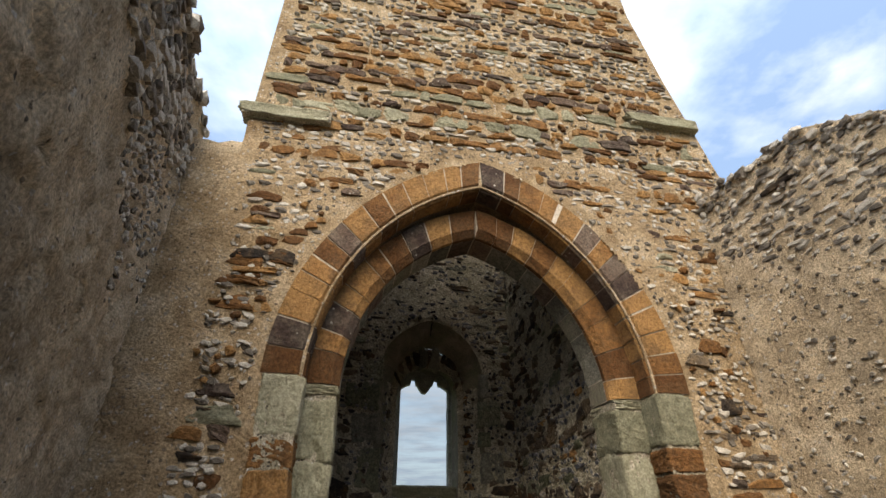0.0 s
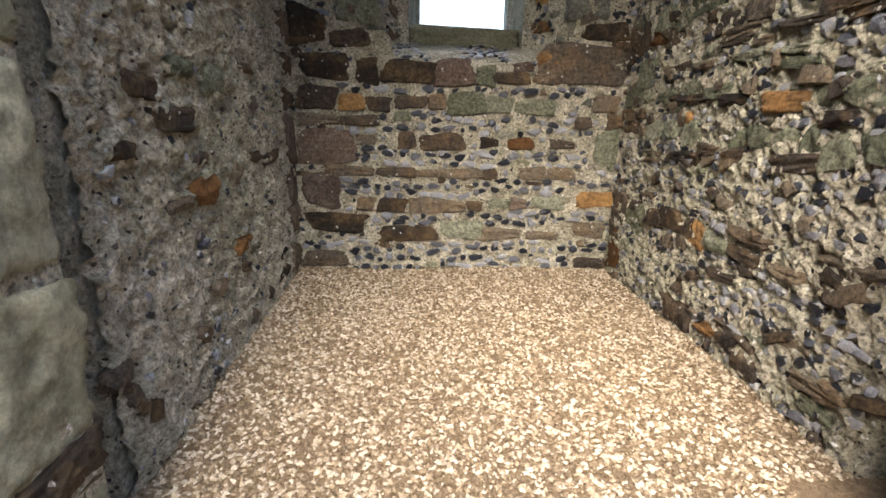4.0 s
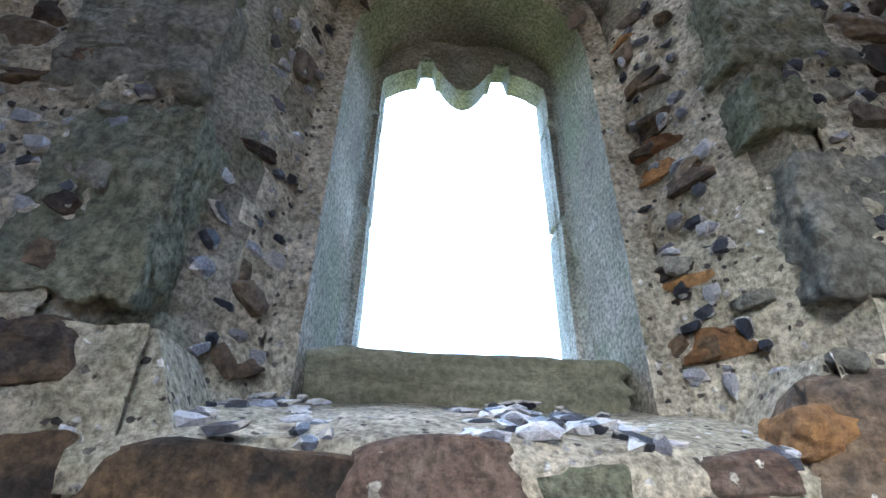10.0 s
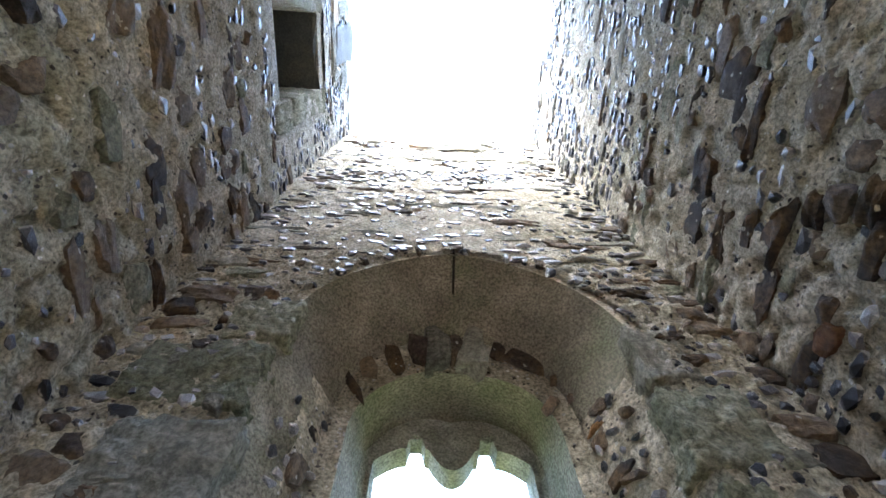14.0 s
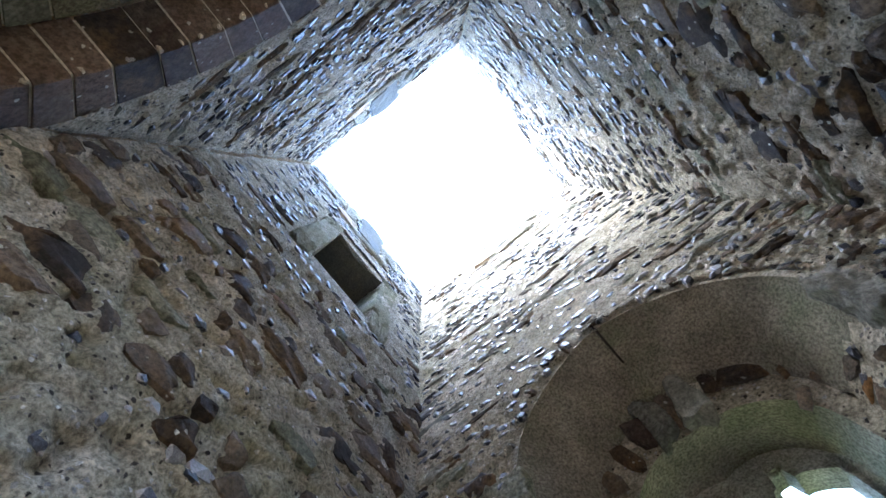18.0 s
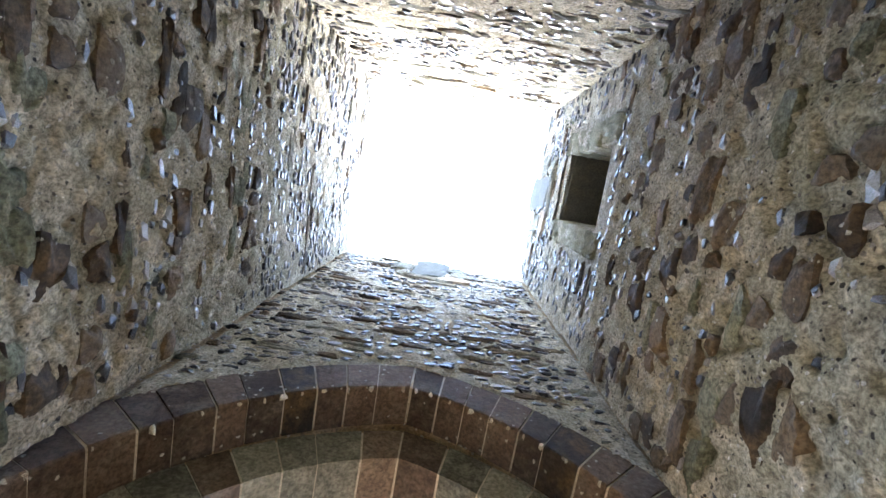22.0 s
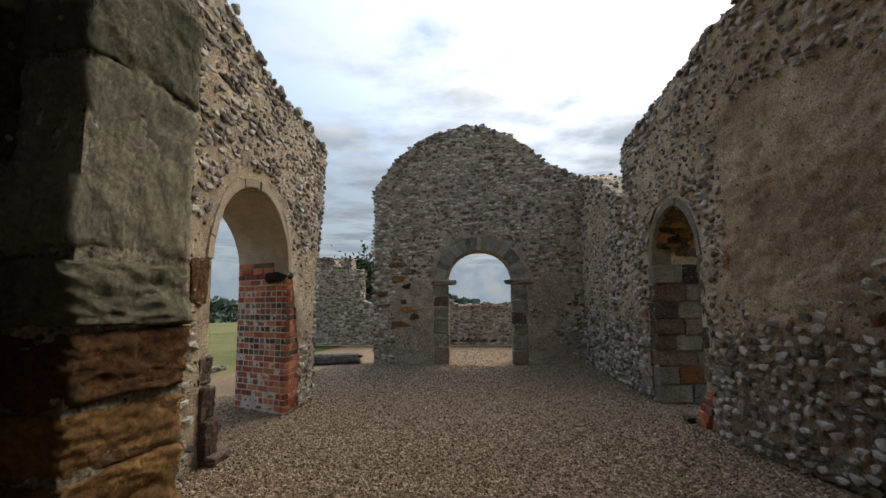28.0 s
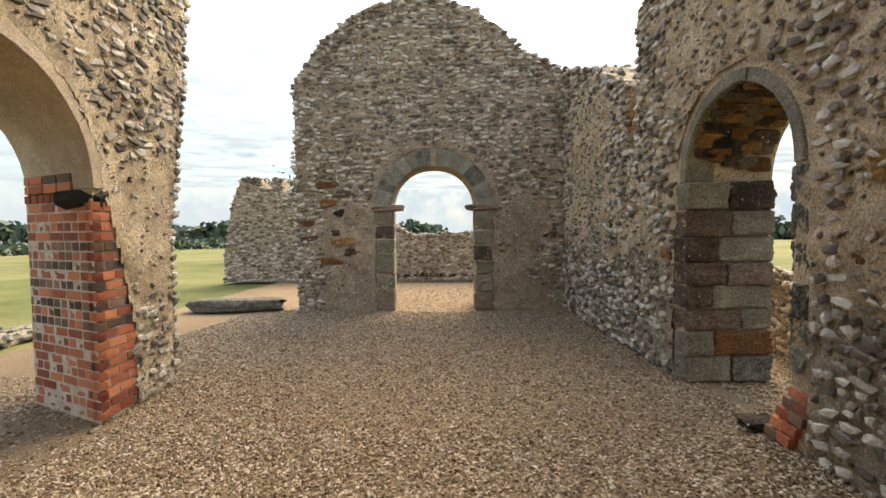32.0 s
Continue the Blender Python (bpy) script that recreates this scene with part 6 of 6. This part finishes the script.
ruin("low_kerb_wall", (6.7, -11.6, -0.05), (-SK, 1, 0), (-1, -SK, 0), 6.5, 0.7, [(0, 0.07), (2, 0.10), (4, 0.07), (6.5, 0.09)], 161, "low flint footing of a vanished aisle wall", "wall footing", [(1.0, "lump", "greystone", 0.12, 0.07, 0.10, 0.02)], "greystone")
ruin("rubble_wall_outside", (-3.15, -11.0, -0.05), (0, 1, 0), (1, 0, 0), 2.4, 0.6, [(0, 0.8), (1.2, 1.0), (2.4, 0.5)], 171, "low rubble wall outside the doorway", "ruined wall")
sv, sf = slab(71, 0.10, 6)
grave = new("stone_slab", mesh("stone_slab", sv, sf, M["slab"]))
grave.matrix_basis = Matrix.Translation((4.65, -12.45, 0.12)) @ Matrix.Rotation(0.115, 4, "Z") @ Matrix.Diagonal((1.6, 0.48, 0.22, 1))
tagged(grave, "long dark weathered stone slab lying on gravel", "stone slab")

# ---- trees and hedges in the distance ----


def crown(name, o, size, n, seed, parent):
    """Many small leaf clumps round a few bough ends."""
    rng = np.random.default_rng(seed)
    hubs = rng.normal(0, 0.33, (14, 3)) * np.array([1, 1, 0.8])
    pts = hubs[rng.integers(0, 14, n)] + rng.normal(0, 0.17, (n, 3))
    leaf = np.array([(-1, 0, 0), (0, -0.6, 0.2), (1, 0, 0), (0, 0.6, -0.1)], float)
    a = rng.normal(0, 1, (n, 3, 3))
    q, _ = np.linalg.qr(a)
    v = np.einsum("ij,njk->nik", leaf, q) * (rng.uniform(0.03, 0.075, n))[:, None, None] + pts[:, None, :]
    v = v.reshape(-1, 3) * np.array(size) + np.array(o)
    f = np.arange(4 * n).reshape(n, 4)
    me = bpy.data.meshes.new(name)
    me.from_pydata(v.tolist(), [], f.tolist())
    me.materials.append(M["leaf"])
    ob = part(name, me, parent)
    return ob


def tree(x, y, z, h, seed, label):
    root = new("tree")
    tagged(root, label, "tree", "distant trees")
    rng = random.Random(seed)
    vs, fs = [], []

    def limb(p, d, r, length):
        k = len(vs)
        for s in range(5):
            q = s / 4
            c = Vector(p) + Vector(d) * length * q + Vector((math.sin(q * 3 + seed) * 0.03 * h, 0, 0))
            for a in range(7):
                rr = r * (1 - 0.7 * q)
                vs.append((c.x + rr * math.cos(a * 0.8976), c.y + rr * math.sin(a * 0.8976), c.z))
        for s in range(4):
            for a in range(7):
                fs.append((k + s * 7 + a, k + s * 7 + (a + 1) % 7, k + (s + 1) * 7 + (a + 1) % 7, k + (s + 1) * 7 + a))
    limb((x, y, z), (0, 0, 1), h * 0.035, h * 0.6)
    for i in range(5):
        t = i * 1.26 + seed
        limb((x, y, z + h * (0.3 + 0.05 * i)), (0.5 * math.cos(t), 0.5 * math.sin(t), 0.8), h * 0.016, h * 0.35)
    part("trunk", mesh("trunk", vs, fs, M["bark"]), root)
    crown("crown", (x, y, z + h * 0.6), (h * 0.42, h * 0.42, h * 0.48), 4500, seed, root)


FARZ = lambda x, y: -0.022 * max(0.0, math.hypot(x, y + 6) - 14) - 0.1
tree(10.5, -31.0, FARZ(10.5, -31), 5.6, 1, "dark dense yew tree beyond the ruined wall")
tree(8.6, -30.0, FARZ(8.6, -30), 4.6, 2, "dark dense yew tree beyond the ruined wall")


def treeline(name, pts, h, seed, label):
    """A far wood: uneven clumps along a line."""
    rng = np.random.default_rng(seed)
    n = 5200
    p = np.array(pts, float)
    seg = rng.uniform(0, len(pts) - 1.001, n)
    i = seg.astype(int)
    q = (seg - i)[:, None]
    c = p[i] * (1 - q) + p[i + 1] * q
    lump_h = h * (0.55 + 0.45 * np.abs(np.sin(seg * 9.1 + seed) * np.sin(seg * 23.7)))
    z = rng.uniform(0, 1, n) ** 0.7 * lump_h
    c = c + np.stack([rng.normal(0, 2.5, n), rng.normal(0, 2.5, n)], 1)
    base = np.array([FARZ(a, b) for a, b in c])
    leaf = np.array([(-1, 0, 0), (0, -0.7, 0.2), (1, 0, 0), (0, 0.7, -0.1)], float)
    qn, _ = np.linalg.qr(rng.normal(0, 1, (n, 3, 3)))
    v = np.einsum("ij,njk->nik", leaf, qn) * rng.uniform(0.5, 1.5, n)[:, None, None] * h / 6
    v = v + np.stack([c[:, 0], c[:, 1], base + z], 1)[:, None, :]
    me = bpy.data.meshes.new(name)
    me.from_pydata(v.reshape(-1, 3).tolist(), [], np.arange(4 * n).reshape(n, 4).tolist())
    me.materials.append(M["far_leaf"])
    tagged(new(name, me), label, "woodland", kind="stuff")


treeline("far_wood", [(30, -260), (90, -230), (150, -200), (210, -150), (240, -90)], 11, 3, "far line of dark green woodland")
treeline("hedge", [(20, -110), (45, -95), (70, -70), (85, -40)], 2.4, 4, "low green field hedge")
treeline("far_wood", [(-60, -260), (-120, -220), (-190, -150), (-220, -80)], 10, 5, "far line of dark green woodland")


def tuft(o, size, seed, parent):
    """A small plant hanging from a joint."""
    crown("plant_tuft", o, (size, size, size), 160, seed, parent)["label"] = "small green plant rooted in the wall"


tuft((-1.36, -0.42, 7.55), 0.16, 31, wall_left)
tuft((-1.36, -0.75, 8.15), 0.12, 32, wall_left)
tuft((-1.34, -2.3, 7.9), 0.12, 33, wall_left)
pebbles(floor)
